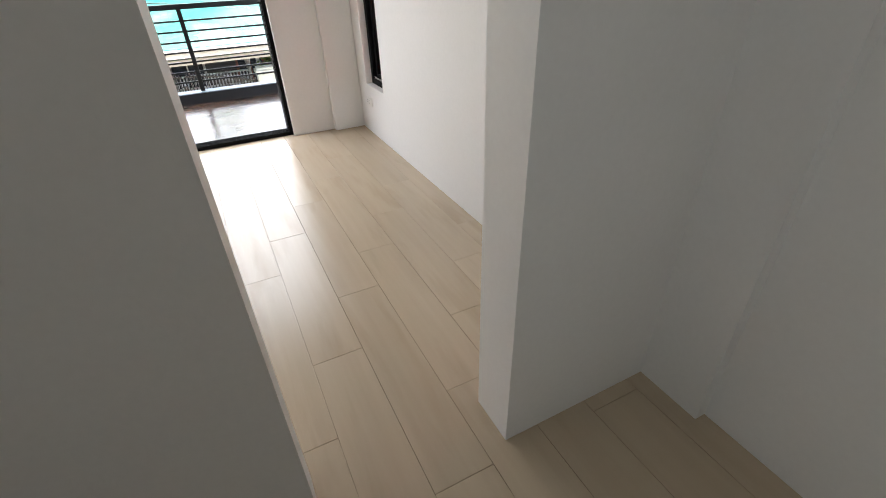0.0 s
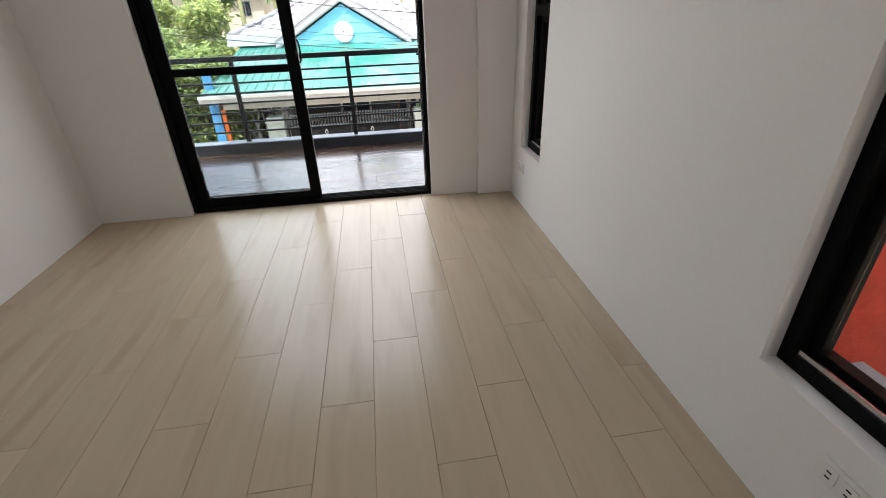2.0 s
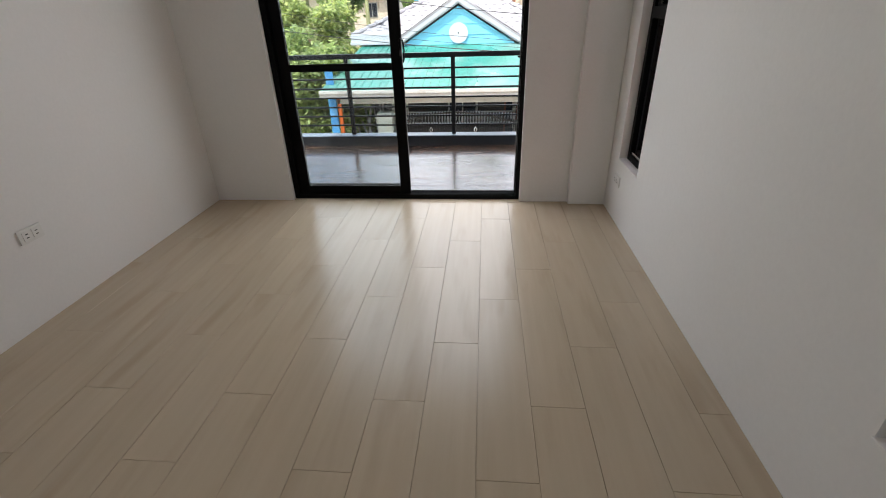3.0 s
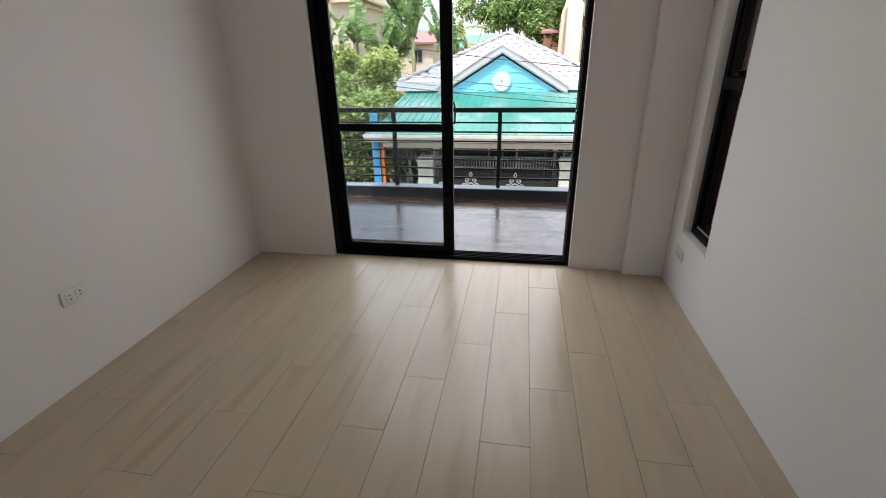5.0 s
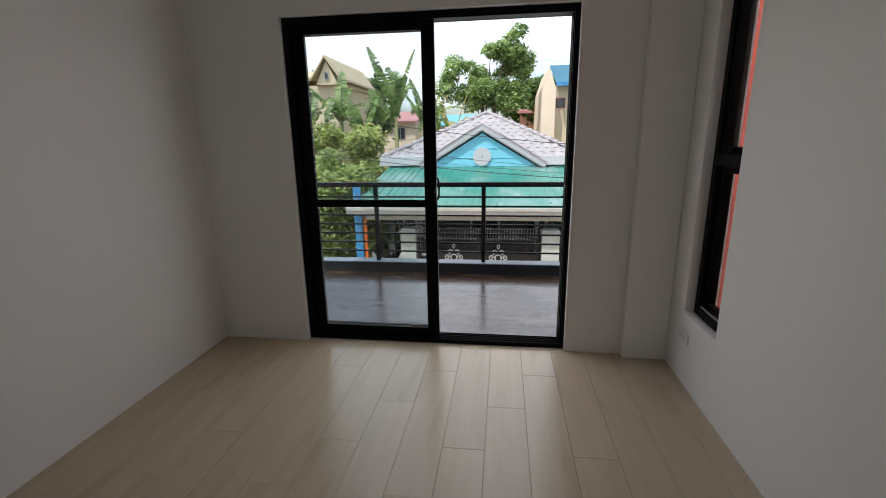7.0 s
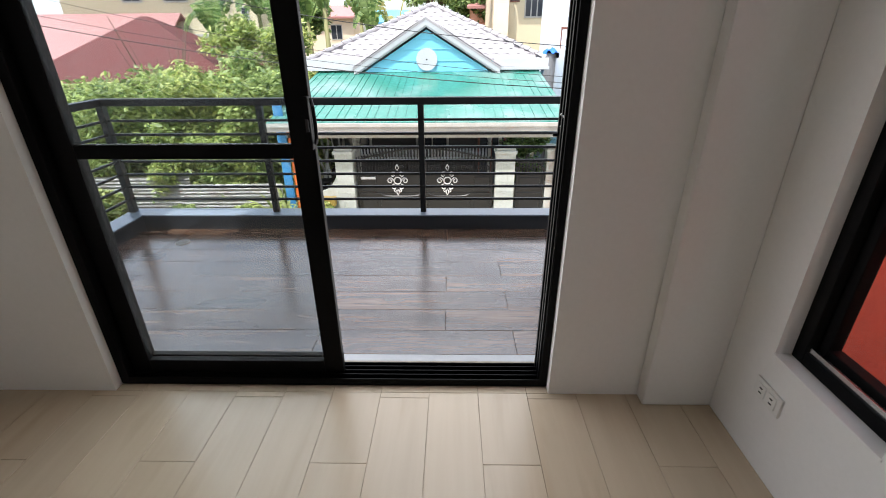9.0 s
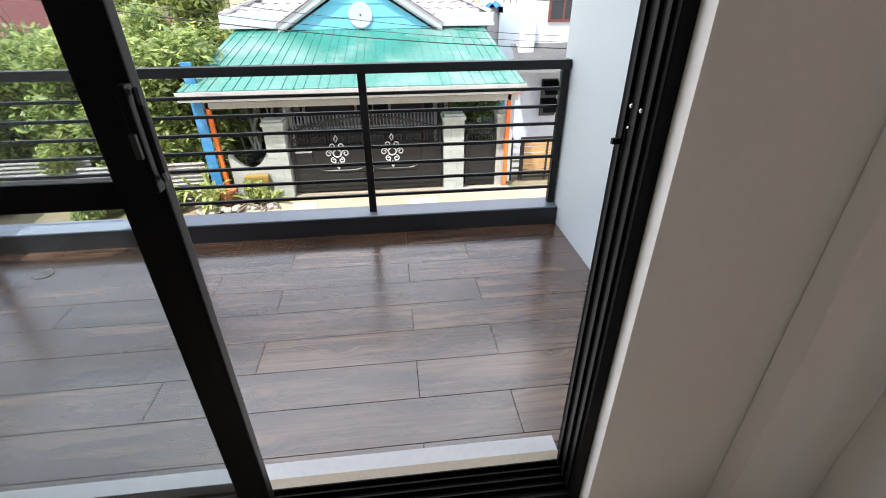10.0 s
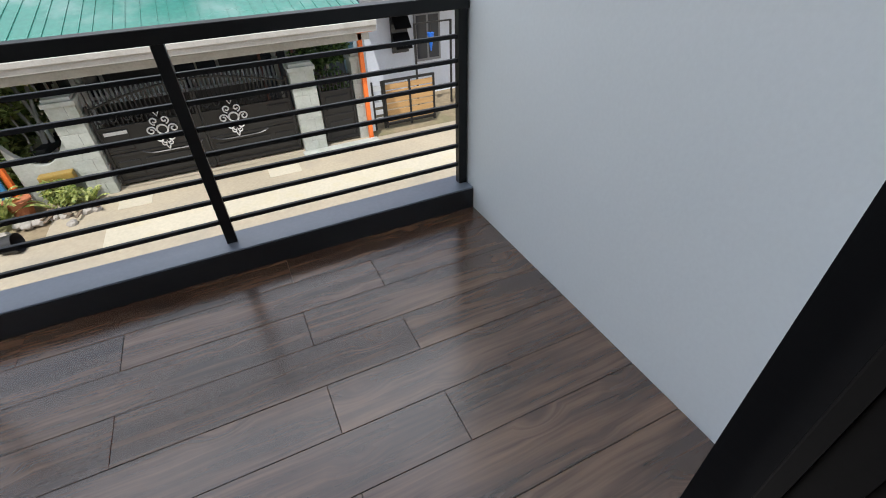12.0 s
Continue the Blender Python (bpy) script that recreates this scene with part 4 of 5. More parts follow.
def gate_leaf(name, x0, w, h, orn, arch, label):
    gt = thing(name, (x0, GY, STREET), label, "gate", "driveway gates" if w > 1 else "")
    t = 0.045
    part("gate_frame", bx((0, t, -0.03, 0.03, 0.06, h - 0.28), (w - t, w, -0.03, 0.03, 0.06, h - 0.28), (t, w - t, -0.03, 0.03, 0.06, 0.12), (t, w - t, -0.03, 0.03, 0.60, 0.65), (t, w - t, -0.03, 0.03, 1.12, 1.17), bevel=0.005), GATEPAINT, gt)
    part("sheet_panel", bx((t, w - t, -0.006, 0.006, 0.12, 0.60), (t, w - t, -0.006, 0.006, 0.65, 1.12)), GATEPAINT, gt, "black sheet steel infill")
    n = 2 if w > 1 else 1
    for k in range(n):
        left = orn > w / 2
        end = (t + 0.05, t + 0.43) if left else (w - t - 0.43, w - t - 0.05)
        mid = (t + 0.53, w - t - 0.05) if left else (t + 0.05, w - t - 0.53)
        if n == 1:
            end = (t + 0.06, w - t - 0.06)
        a, b_ = mid if k else end
        part("raised_panel", bx((a, b_, -0.028, -0.006, 0.17, 0.50), bevel=0.014), GATEPAINT, gt)
        if k:
            bm = bmesh.new()
            curl = [(a + (b_ - a) * i / 16, -0.03, 0.56 + 0.07 * (abs(i / 8 - 1) ** 6)) for i in range(17)]
            tube(bm, curl, 0.022, 6)
            part("moulding", bm, GATEPAINT, gt, "curved raised moulding")
    if n == 1:
        part("raised_panel", bx((t + 0.06, w - t - 0.06, -0.028, -0.006, 0.72, 1.05), bevel=0.014), GATEPAINT, gt)
    if n == 2:
        s = end[0]
        part("letter_panel", bx((s, s + 0.38, -0.03, -0.006, 0.72, 1.06), bevel=0.014), GATEPAINT, gt)
        for q in ((s - 0.01, s + 0.39, -0.034, -0.004, 1.06, 1.085), (s - 0.01, s + 0.39, -0.034, -0.004, 0.695, 0.72)):
            part("panel_moulding", bx(q, bevel=0.006), GATEPAINT, gt)
        if left:
            part("letter_flap", bx((s, s + 0.38, -0.042, -0.034, 1.02, 1.085), bevel=0.003), SILVER, gt, "pale metal letter flap")
    cnt = int((w - 2 * t) / 0.075)
    for k in range(cnt):
        x = t + (k + 0.5) * (w - 2 * t) / cnt
        f = x / w if arch > 0 else 1 - x / w
        top = h - 0.30 + (0.30 * math.sin(f * math.pi / 2) if w > 1 else 0.2)
        bm = bx((x - 0.009, x + 0.009, -0.009, 0.009, 1.17, top))
        part("picket", bm, GATEPAINT, gt)
        bm = bmesh.new()
        cyl(bm, (x, 0, top - 0.19), (x, 0, top - 0.02), 0.019, 0.016, 6)
        cyl(bm, (x, 0, top - 0.02), (x, 0, top + 0.04), 0.022, 0.002, 6)
        part("picket_tip", bm, GATEPAINT, gt)
    bm = bmesh.new()
    pts = []
    for k in range(13):
        x = t / 2 + (w - t) * k / 12
        f = x / w if arch > 0 else 1 - x / w
        pts.append((x, 0, h - 0.36 + (0.30 * math.sin(f * math.pi / 2) if w > 1 else 0.2)))
    tube(bm, pts, 0.022, 6)
    part("top_rail", bm, GATEPAINT, gt)
    for k in range(4 if w > 1 else 2):
        cx = t + (k + 0.5) * (w - 2 * t) / (4 if w > 1 else 2)
        bm = bmesh.new()
        tube(bm, scroll(cx - 0.085, 1.3, 0.085, 1.4, 0, 1, -0.02), 0.011, 5)
        tube(bm, scroll(cx + 0.085, 1.3, 0.085, 1.4, math.pi, -1, -0.02), 0.011, 5)
        part("scrollwork", bm, GATEPAINT, gt, "black iron scrollwork")
    if orn > 0:
        ornament(gt, orn, 0.985, -0.045)
    return gt


gate_leaf("gate", -2.84, 1.735, 1.86, 1.04, 1, "closed black steel driveway gate leaf with silver ornament")
gate_leaf("gate", -1.095, 1.735, 1.86, 0.575, -1, "closed black steel driveway gate leaf with silver ornament")
gate_leaf("side_gate", 1.23, 0.72, 1.6, 0, 1, "small black steel pedestrian gate")

# white spindle railing and urns under the canopy
br = thing("porch_railing", (-1.2, 11.2, STREET), "white spindle railing on two posts in the shaded garage", "railing")
for x in (-1.85, 1.85):
    part("post", bx((x - 0.04, x + 0.04, -0.04, 0.04, 0.004, 1.6), bevel=0.008), FASCIA, br)
part("rail", bx((-1.81, 1.81, -0.03, 0.03, 1.18, 1.23), bevel=0.008), WHITEBOARD, br)
part("rail", bx((-1.81, 1.81, -0.03, 0.03, 1.52, 1.56), bevel=0.008), WHITEBOARD, br)
for k in range(40):
    x = -1.77 + k * 0.0905
    bm = bmesh.new()
    cyl(bm, (x, 0, 1.23), (x, 0, 1.34), 0.018, 0.030, 6)
    cyl(bm, (x, 0, 1.34), (x, 0, 1.52), 0.030, 0.016, 6)
    part("spindle", bm, WHITEBOARD, br)
for x in (-1.85, 1.85):
    un = thing("garden_urn", (-1.2 + x, 11.2, STREET + 1.6), "pale concrete urn on a railing post", "urn", "urns on the railing")
    bm = bmesh.new()
    for z0, z1, r0, r1 in ((0, 0.03, 0.07, 0.07), (0.03, 0.09, 0.035, 0.05), (0.09, 0.26, 0.05, 0.10), (0.26, 0.30, 0.12, 0.11)):
        cyl(bm, (0, 0, z0), (0, 0, z1), r0, r1, 12)
    part("urn_body", bm, FASCIA, un, smooth=False)

# ---- left front garden ----
bm = bmesh.new()
n = 18
prev = None
for k in range(n + 1):
    x = -4.25 + 0.9 * k / n
    z = STREET + 1.15 - 0.45 * math.sin(math.pi * k / n) ** 0.8
    cur = [bm.verts.new(p) for p in ((x, 9.70, STREET), (x, 9.70, z), (x, 9.84, z), (x, 9.84, STREET))]
    if prev:
        for i in range(4):
            bm.faces.new((prev[i], prev[(i + 1) % 4], cur[(i + 1) % 4], cur[i]))
    else:
        bm.faces.new(cur[::-1])
    prev = cur
bm.faces.new(prev)
bmesh.ops.recalc_face_normals(bm, faces=bm.faces[:])
solid("garden_wall", bm, PILLAR, "low mossy concrete wall with a dipped top", "low wall", "")
solid("planter_box", bx((-3.95, -3.42, 9.5, 9.69, STREET + 0.36, STREET + 0.58), bevel=0.02), YELLOW, "faded yellow planter box against the wall", "planter", "")
bm = bmesh.new()
cyl(bm, (-4.46, 8.24, STREET + 0.10), (-4.16, 8.18, STREET + 0.135), 0.125, 0.16, 20)
bmesh.ops.delete(bm, geom=[f for f in bm.faces if f.normal.x > 0.9], context="FACES")
bmesh.ops.solidify(bm, geom=bm.faces[:], thickness=0.008)
solid("bucket", bm, RUBBER, "black plastic bucket lying on its side", "bucket", "")


def rock(loc, r):
    bm = bmesh.new()
    bmesh.ops.create_icosphere(bm, subdivisions=2, radius=r)
    for v in bm.verts:
        v.co *= 1 + 0.35 * noise.noise(v.co * (1.6 / r) + Vector(loc))
        v.co.z *= 0.7
    o = solid("stone", bm, STONE, "rough grey stone in the garden bed", "stone", "")
    o.matrix_basis = Matrix.Translation(loc)
    o["group"] = "garden stones"


for k in range(11):
    rock((-4.9 + 0.17 * k + random.uniform(-0.05, 0.05), 8.85 + random.uniform(-0.25, 0.2), STREET + 0.02), random.uniform(0.06, 0.13))


def pot(loc, r, mat, label):
    p = thing("plant_pot", loc, label, "plant pot", "garden pots")
    bm = bmesh.new()
    cyl(bm, (0, 0, 0), (0, 0, r * 1.5), r * 0.7, r, 16)
    part("pot_body", bm, mat, p)
    bm = bmesh.new()
    tube(bm, [(r * math.cos(a * math.pi / 8), r * math.sin(a * math.pi / 8), r * 1.5) for a in range(17)], r * 0.1, 6)
    part("pot_rim", bm, mat, p)


pot((-4.36, 9.42, STREET), 0.2, TERRACOTTA, "terracotta plant pot in the garden bed")
pot((-3.7, 9.35, STREET), 0.12, RUBBER, "black plastic plant pot in the garden bed")


# scrap wood under the shrub
rng = random.Random(5)
for k in range(9):
    ob = solid("wood_scrap", bx((-rng.uniform(0.15, 0.3), rng.uniform(0.15, 0.3), -0.025, 0.025, -0.012, 0.012), bevel=0.004), BARK, "weathered piece of scrap wood on the ground", "scrap wood", "")
    ob["group"] = "scrap wood pieces"
    ob.matrix_basis = Matrix.Translation((-3.95 + 0.09 * k, 9.08 + rng.uniform(-0.15, 0.12), STREET + 0.055 + 0.012 * k % 0.05)) @ Matrix.Rotation(rng.uniform(-1.5, 1.5), 4, "Z") @ Matrix.Rotation(rng.uniform(-0.15, 0.15), 4, "Y")


# ---- plants ----
def leaves(centres, count, size, droop=0.3, seed=0, shell=0.8, longer=2.0):
    """Loose leaves, four corners each, thrown into ellipsoid clumps (x, y, z, rx, ry, rz)."""
    rng = np.random.default_rng(seed)
    cs = np.array(centres, float)
    vol = cs[:, 3] * cs[:, 4] * cs[:, 5]
    pick = rng.choice(len(cs), count, p=vol / vol.sum())
    d = rng.normal(size=(count, 3))
    d /= np.linalg.norm(d, axis=1)[:, None]
    rad = shell + (1 - shell) * rng.random(count) ** 0.7
    rad *= 1 + 0.22 * rng.normal(size=count)
    c = cs[pick, :3] + d * cs[pick, 3:] * rad[:, None]
    ax = rng.normal(size=(count, 3)) + d * 0.8
    ax[:, 2] = ax[:, 2] * 0.55 - droop
    ax /= np.linalg.norm(ax, axis=1)[:, None]
    sd = np.cross(ax, rng.normal(size=(count, 3)) + np.array((0, 0, 2.2)))
    sd /= np.linalg.norm(sd, axis=1)[:, None] + 1e-9
    nr = np.cross(sd, ax)
    s = size * (0.6 + 0.8 * rng.random(count))[:, None]
    v = np.stack((c - ax * s * longer / 2, c + sd * s * 0.42 - nr * s * 0.12, c + ax * s * longer / 2 - nr * s * 0.1, c - sd * s * 0.42 - nr * s * 0.12), 1).reshape(-1, 3)
    f = np.arange(count * 4).reshape(-1, 4)
    tri = np.concatenate((f[:, [0, 1, 2]], f[:, [0, 2, 3]]), 0)
    me = bpy.data.meshes.new("leaves")
    me.from_pydata(v.tolist(), [], tri.tolist())
    return me


def clump_list(n, spread, zmin, zmax, r, seed):
    rng = random.Random(seed)
    out = []
    for _ in range(n):
        a, q = rng.uniform(0, 2 * math.pi), rng.random() ** 0.5
        k = rng.uniform(0.6, 1.25) * r
        out.append((spread * q * math.cos(a), spread * q * math.sin(a), rng.uniform(zmin, zmax), k, k, k * 0.8))
    return out


def tree(name, loc, h, spread, zmin, n_clump, r, count, size, mat, label, category, seed, trunk=0.12, lobes=()):
    t = thing(name, loc, label, category)
    cl = clump_list(n_clump, spread, zmin, h - r * 0.6, r, seed)
    for i, (lx, ly, lz, lr) in enumerate(lobes):
        for c in clump_list(n_clump, lr, -0.8 * lr, 0.8 * lr, r, seed + i + 1):
            cl.append((c[0] + lx, c[1] + ly, c[2] + lz, c[3], c[4], c[5]))
    if lobes:
        cl = cl[n_clump:]
        random.Random(seed).shuffle(cl)
    rng = random.Random(seed)
    bm = bmesh.new()
    tube(bm, [(0, 0, 0), (0.05, 0.03, zmin * 0.5), (-0.04, 0.05, zmin + 0.1), (0.03, 0, (zmin + h) / 2)], trunk, 8, trunk * 0.45)
    tk = part("trunk", bm, BARK, t)
    for c in cl[:9]:
        bm = bmesh.new()
        z0 = max(zmin * 0.6, 0.1)
        tube(bm, [(0, 0, z0 * rng.uniform(0.7, 1.1)), (c[0] * 0.5, c[1] * 0.5, (z0 + c[2]) / 2 + 0.1), (c[0], c[1], c[2])], trunk * 0.4, 6, trunk * 0.1)
        part("limb", bm, BARK, tk)
    me = leaves(cl, int(count * 2.3), size * 1.1, seed=seed)
    me.materials.append(mat)
    cr = new("crown", me)
    cr.parent = t
    tagged(cr, kind="stuff")
    return t


G0 = STREET - 0.06
tree("bush", (-5.7, 11.4, G0), 4.1, 1.35, 0.5, 34, 0.55, 9000, 0.085, LEAF, "tall leafy green shrub beside the garage", "shrub", 1, 0.07)
tree("bush", (-7.3, 11.9, G0), 3.6, 1.5, 0.3, 36, 0.55, 9000, 0.085, LEAF_LIGHT, "spreading yellow-green shrub behind the fence", "shrub", 2, 0.07)
tree("bush", (-9.2, 12.1, G0), 3.4, 1.6, 0.3, 36, 0.6, 9000, 0.09, LEAF, "dense green shrub behind the fence", "shrub", 3, 0.07)
tree("bush", (-11.4, 12.6, G0), 3.3, 1.8, 0.3, 30, 0.6, 7000, 0.1, LEAF_LIGHT, "dense yellow-green shrub on the open lot", "shrub", 4, 0.07)
tree("bush", (-5.2, 10.65, G0), 2.9, 0.6, 0.4, 20, 0.4, 5000, 0.075, LEAF, "green shrub against the blue post", "shrub", 5, 0.05)
tree("bush", (-6.6, 10.55, G0), 2.0, 0.7, 0.2, 18, 0.35, 4500, 0.07, LEAF, "low green bush by the metal fence", "shrub", 6, 0.05)
tree("bush", (-9.6, 9.3, G0), 1.0, 0.7, 0.2, 10, 0.25, 1200, 0.07, LEAF_LIGHT, "low yellow-green bush by the street", "shrub", 7, 0.05)
tree("bush", (-6.6, 13.6, G0), 4.9, 1.5, 1.0, 30, 0.6, 7000, 0.1, LEAF_LIGHT, "tall bright green shrub under the bananas", "shrub", 8, 0.08)
tree("bush", (-14.5, 12.5, G0), 3.4, 2.6, 0.3, 30, 0.8, 6500, 0.12, LEAF, "wide green thicket on the open lot", "shrub", 9, 0.08)
tree("tree", (-1.6, 24.0, G0), 8.6, 1.0, 5.6, 17, 0.42, 9500, 0.11, LEAF_TREE, "tall broadleaf tree with open leafy tiers behind the roof", "tree", 11, 0.17,
     ((-1.45, 0.0, 7.7, 1.15), (-0.4, -0.4, 6.6, 0.9), (0.3, 0.2, 7.2, 1.0), (1.3, 0.0, 9.15, 1.0), (1.75, 0.3, 8.2, 0.8), (1.5, -0.2, 6.6, 0.8)))
tree("tree", (1.9, 31.0, G0), 8.6, 1.8, 5.2, 14, 0.9, 4500, 0.2, LEAF_DEEP, "dark green tree between the houses", "tree", 13, 0.2)
tree("tree", (-13.5, 33.0, G0), 9.0, 3.5, 4.0, 20, 1.2, 6000, 0.25, LEAF_DEEP, "dark green tree far behind the houses", "tree", 14, 0.25)


def blade(bm, base, way, length, width, arch, torn, rng):
    """A long arching leaf in torn strips on a mid rib."""
    way = Vector(way).normalized()
    side = way.cross(Vector((0, 0, 1))).normalized()
    n = 26 if torn else 12
    pts = []
    for k in range(n + 1):
        f = k / n
        pts.append(Vector(base) + Vector((way.x, way.y, 0)) * length * f * 0.8 + Vector((0, 0, way.z * length * f - arch * length * f * f)))
    for k in range(1, n):
        f = k / n
        w = width * math.sin(math.pi * min(f * 0.92 + 0.06, 1)) ** 0.6
        for s in (-1, 1):
            if torn and rng.random() < 0.03:
                continue
            dr = Vector((0, 0, -w * rng.uniform(0.1, 0.45 if torn else 0.4)))
            a, b_ = pts[k], pts[k + 1]
            tip = side * s * w + dr + (b_ - a) * rng.uniform(0.2, 0.6)
            gap = rng.uniform(0.8, 1.0) if torn else 1.0
            v = [bm.verts.new(p) for p in (a, a.lerp(b_, gap), a.lerp(b_, gap) + tip * rng.uniform(0.85, 1.0), a + tip)]
            bm.faces.new(v)


def banana(loc, h, n, seed, dry=0):
    rng = random.Random(seed)
    t = thing("banana_plant", loc, "tall banana plant with long torn arching leaves", "banana plant", "banana plants")
    bm = bmesh.new()
    tube(bm, [(0, 0, 0), (0.03, 0, h * 0.3), (0.0, 0.05, h * 0.62)], 0.15, 10, 0.07)
    part("stem", bm, BANANASTEM, t, "", True)
    for k in range(n):
        a = 2 * math.pi * (k + rng.uniform(-0.25, 0.25)) / n
        up = rng.uniform(1.0, 4.5)
        bm = bmesh.new()
        base = (0, 0.05, h * 0.58)
        ln = rng.uniform(0.40, 0.52) * h
        way = Vector((math.cos(a), math.sin(a), up)).normalized()
        ar = rng.uniform(0.2, 0.6) if rng.random() < 0.7 else rng.uniform(0.6, 0.95)
        blade(bm, base, way, ln, 0.30, ar, True, rng)
        pts = [Vector(base) + Vector((way.x, way.y, 0)) * ln * f / 8 * 0.8 + Vector((0, 0, way.z * ln * f / 8 - ar * ln * (f / 8) ** 2)) for f in range(9)]
        tube(bm, pts, 0.03, 5, 0.006)
        part("leaf", bm, LEAF_DRY if k < dry else LEAF_BANANA, t, "yellowed dry leaf" if k < dry else "")
    return t


banana((-5.2, 17.5, G0), 9.0, 9, 21)
banana((-7.9, 18.0, G0), 8.8, 8, 22)
banana((-3.6, 18.3, G0), 7.4, 8, 23, 1)
banana((-6.5, 16.4, G0), 7.0, 7, 24, 1)
banana((-9.4, 17.2, G0), 7.4, 8, 26)
banana((-2.9, 19.5, G0), 6.8, 7, 27, 4)
banana((-6.6, 20.0, G0), 8.4, 8, 28)
banana((-4.4, 20.5, G0), 8.4, 8, 29)


def spiky(loc, h, n, seed, mat, label):
    rng = random.Random(seed)
    t = thing("garden_plant", loc, label, "plant", "garden plants")
    for k in range(n):
        bm = bmesh.new()
        a = rng.uniform(0, 2 * math.pi)
        blade(bm, (0, 0, 0.05), (math.cos(a), math.sin(a), rng.uniform(0.8, 2.5)), h * rng.uniform(0.7, 1.1), 0.05, rng.uniform(0.3, 0.8), False, rng)
        part("frond", bm, mat, t)


spiky((-4.6, 9.25, G0), 1.5, 22, 31, LEAF_LIGHT, "arching yellow-green palm-like plant by the post")
spiky((-4.95, 9.45, G0), 1.7, 18, 32, LEAF_LIGHT, "arching green palm-like plant by the post")
spiky((-3.3, 9.35, G0), 0.75, 18, 33, LEAF_LIGHT, "grassy light green plant beside the pillar")
tree("bush", (-3.62, 9.3, G0), 0.62, 0.22, 0.2, 9, 0.12, 500, 0.05, LEAF_LIGHT, "small bright green potted shrub", "shrub", 34, 0.02)
tree("bush", (1.6, 10.6, G0), 2.1, 0.4, 0.7, 10, 0.28, 1600, 0.06, LEAF_DEEP, "dark potted shrub behind the side gate", "shrub", 35, 0.03)
tree("bush", (-5.6, 10.5, G0), 2.2, 0.5, 0.4, 14, 0.34, 3000, 0.07, LEAF_LIGHT, "sunlit yellow-green shrub behind the metal fence", "shrub", 41, 0.04)
tree("bush", (-6.3, 10.75, G0), 2.9, 0.7, 0.5, 16, 0.36, 3500, 0.07, LEAF_LIGHT, "sunlit yellow-green shrub behind the metal fence", "shrub", 42, 0.04)
tree("bush", (-7.6, 10.8, G0), 2.5, 0.8, 0.4, 16, 0.36, 3500, 0.07, LEAF_LIGHT, "sunlit yellow-green shrub behind the metal fence", "shrub", 43, 0.04)
tree("bush", (-5.7, 9.05, G0), 0.6, 0.3, 0.15, 9, 0.2, 900, 0.05, LEAF_LIGHT, "low bright green weeds before the metal fence", "shrub", 44, 0.02)
tree("bush", (-7.0, 9.0, G0), 0.75, 0.4, 0.15, 9, 0.2, 900, 0.05, LEAF, "low green weeds before the metal fence", "shrub", 45, 0.02)
rng = random.Random(9)
for k in range(7):
    bm = bmesh.new()
    x = -4.15 + 0.13 * k
    tube(bm, [(x, 10.35 + rng.uniform(-0.1, 0.1), STREET + 0.02), (x + rng.uniform(-0.1, 0.1), 10.75, STREET + 0.9), (x + rng.uniform(-0.35, 0.2), 11.1, STREET + rng.uniform(1.5, 2.0))], rng.uniform(0.02, 0.04), 7)
    ob = solid("leaning_pipe", bm, FASCIA, "pale pipe leaning in the shaded garage", "pipe", "", True)
    ob["group"] = "leaning pipes"
tree("bush", (-4.5, 10.7, G0), 2.2, 0.3, 1.0, 8, 0.25, 700, 0.06, LEAF, "shaded green shrub behind the garden wall", "shrub", 36, 0.03)

# bare branches of a dead shrub
ds = thing("dead_shrub", (-9.6, 13.6, G0), "bare grey leafless shrub before the red roof", "shrub")
rng = random.Random(77)
for k in range(16):
    bm = bmesh.new()
    a, up = rng.uniform(0, 6.28), rng.uniform(1.5, 3.2)
    p0 = Vector((0, 0, 1.2))
    p1 = p0 + Vector((math.cos(a) * 0.6, math.sin(a) * 0.6, up * 0.7))
    p2 = p1 + Vector((math.cos(a + 0.5) * 0.5, math.sin(a + 0.5) * 0.5, up * 0.6))
    tube(bm, [(0, 0, 0), p0, p1, p2], 0.022, 5, 0.005)
    part("branch", bm, BARK, ds)


def corrugated(name, x0, x1, y, z0, z1, lean, label):
    bm = bmesh.new()
    n = int((z1 - z0) / 0.02)
    prev = None
    for k in range(n + 1):
        z = z0 + (z1 - z0) * k / n
        d = 0.016 * math.sin(2 * math.pi * z / 0.09) + lean * k / n
        cur = (bm.verts.new((x0, y + d, z)), bm.verts.new((x1, y + d + 0.08, z)))
        if prev:
            bm.faces.new((prev[0], cur[0], cur[1], prev[1]))
        prev = cur
    bmesh.ops.solidify(bm, geom=bm.faces[:], thickness=0.004)
    return solid(name, bm, GALVANISED, label, "fence", "")


corrugated("metal_fence", -7.4, -4.75, 9.4, G0, STREET + 0.95, 0.10, "leaning corrugated metal sheet fence with rust")
corrugated("metal_fence", -10.2, -7.45, 9.9, G0, STREET + 1.0, 0.15, "leaning corrugated metal sheet fence with rust")


# ---- houses round about ----
def pane_window(parent, x0, x1, y, z0, z1, mat, bars=1):
    w = part("window", bx((x0, x1, y - 0.05, y + 0.03, z0, z1), bevel=0.01), mat, parent)
    for k in range(bars + 1):
        a = x0 + 0.06 + k * (x1 - x0 - 0.06) / (bars + 1)
        part("pane", bx((a, a + (x1 - x0 - 0.06) / (bars + 1) - 0.06, y - 0.06, y - 0.048, z0 + 0.07, z1 - 0.07)), PANE, w)
    return w


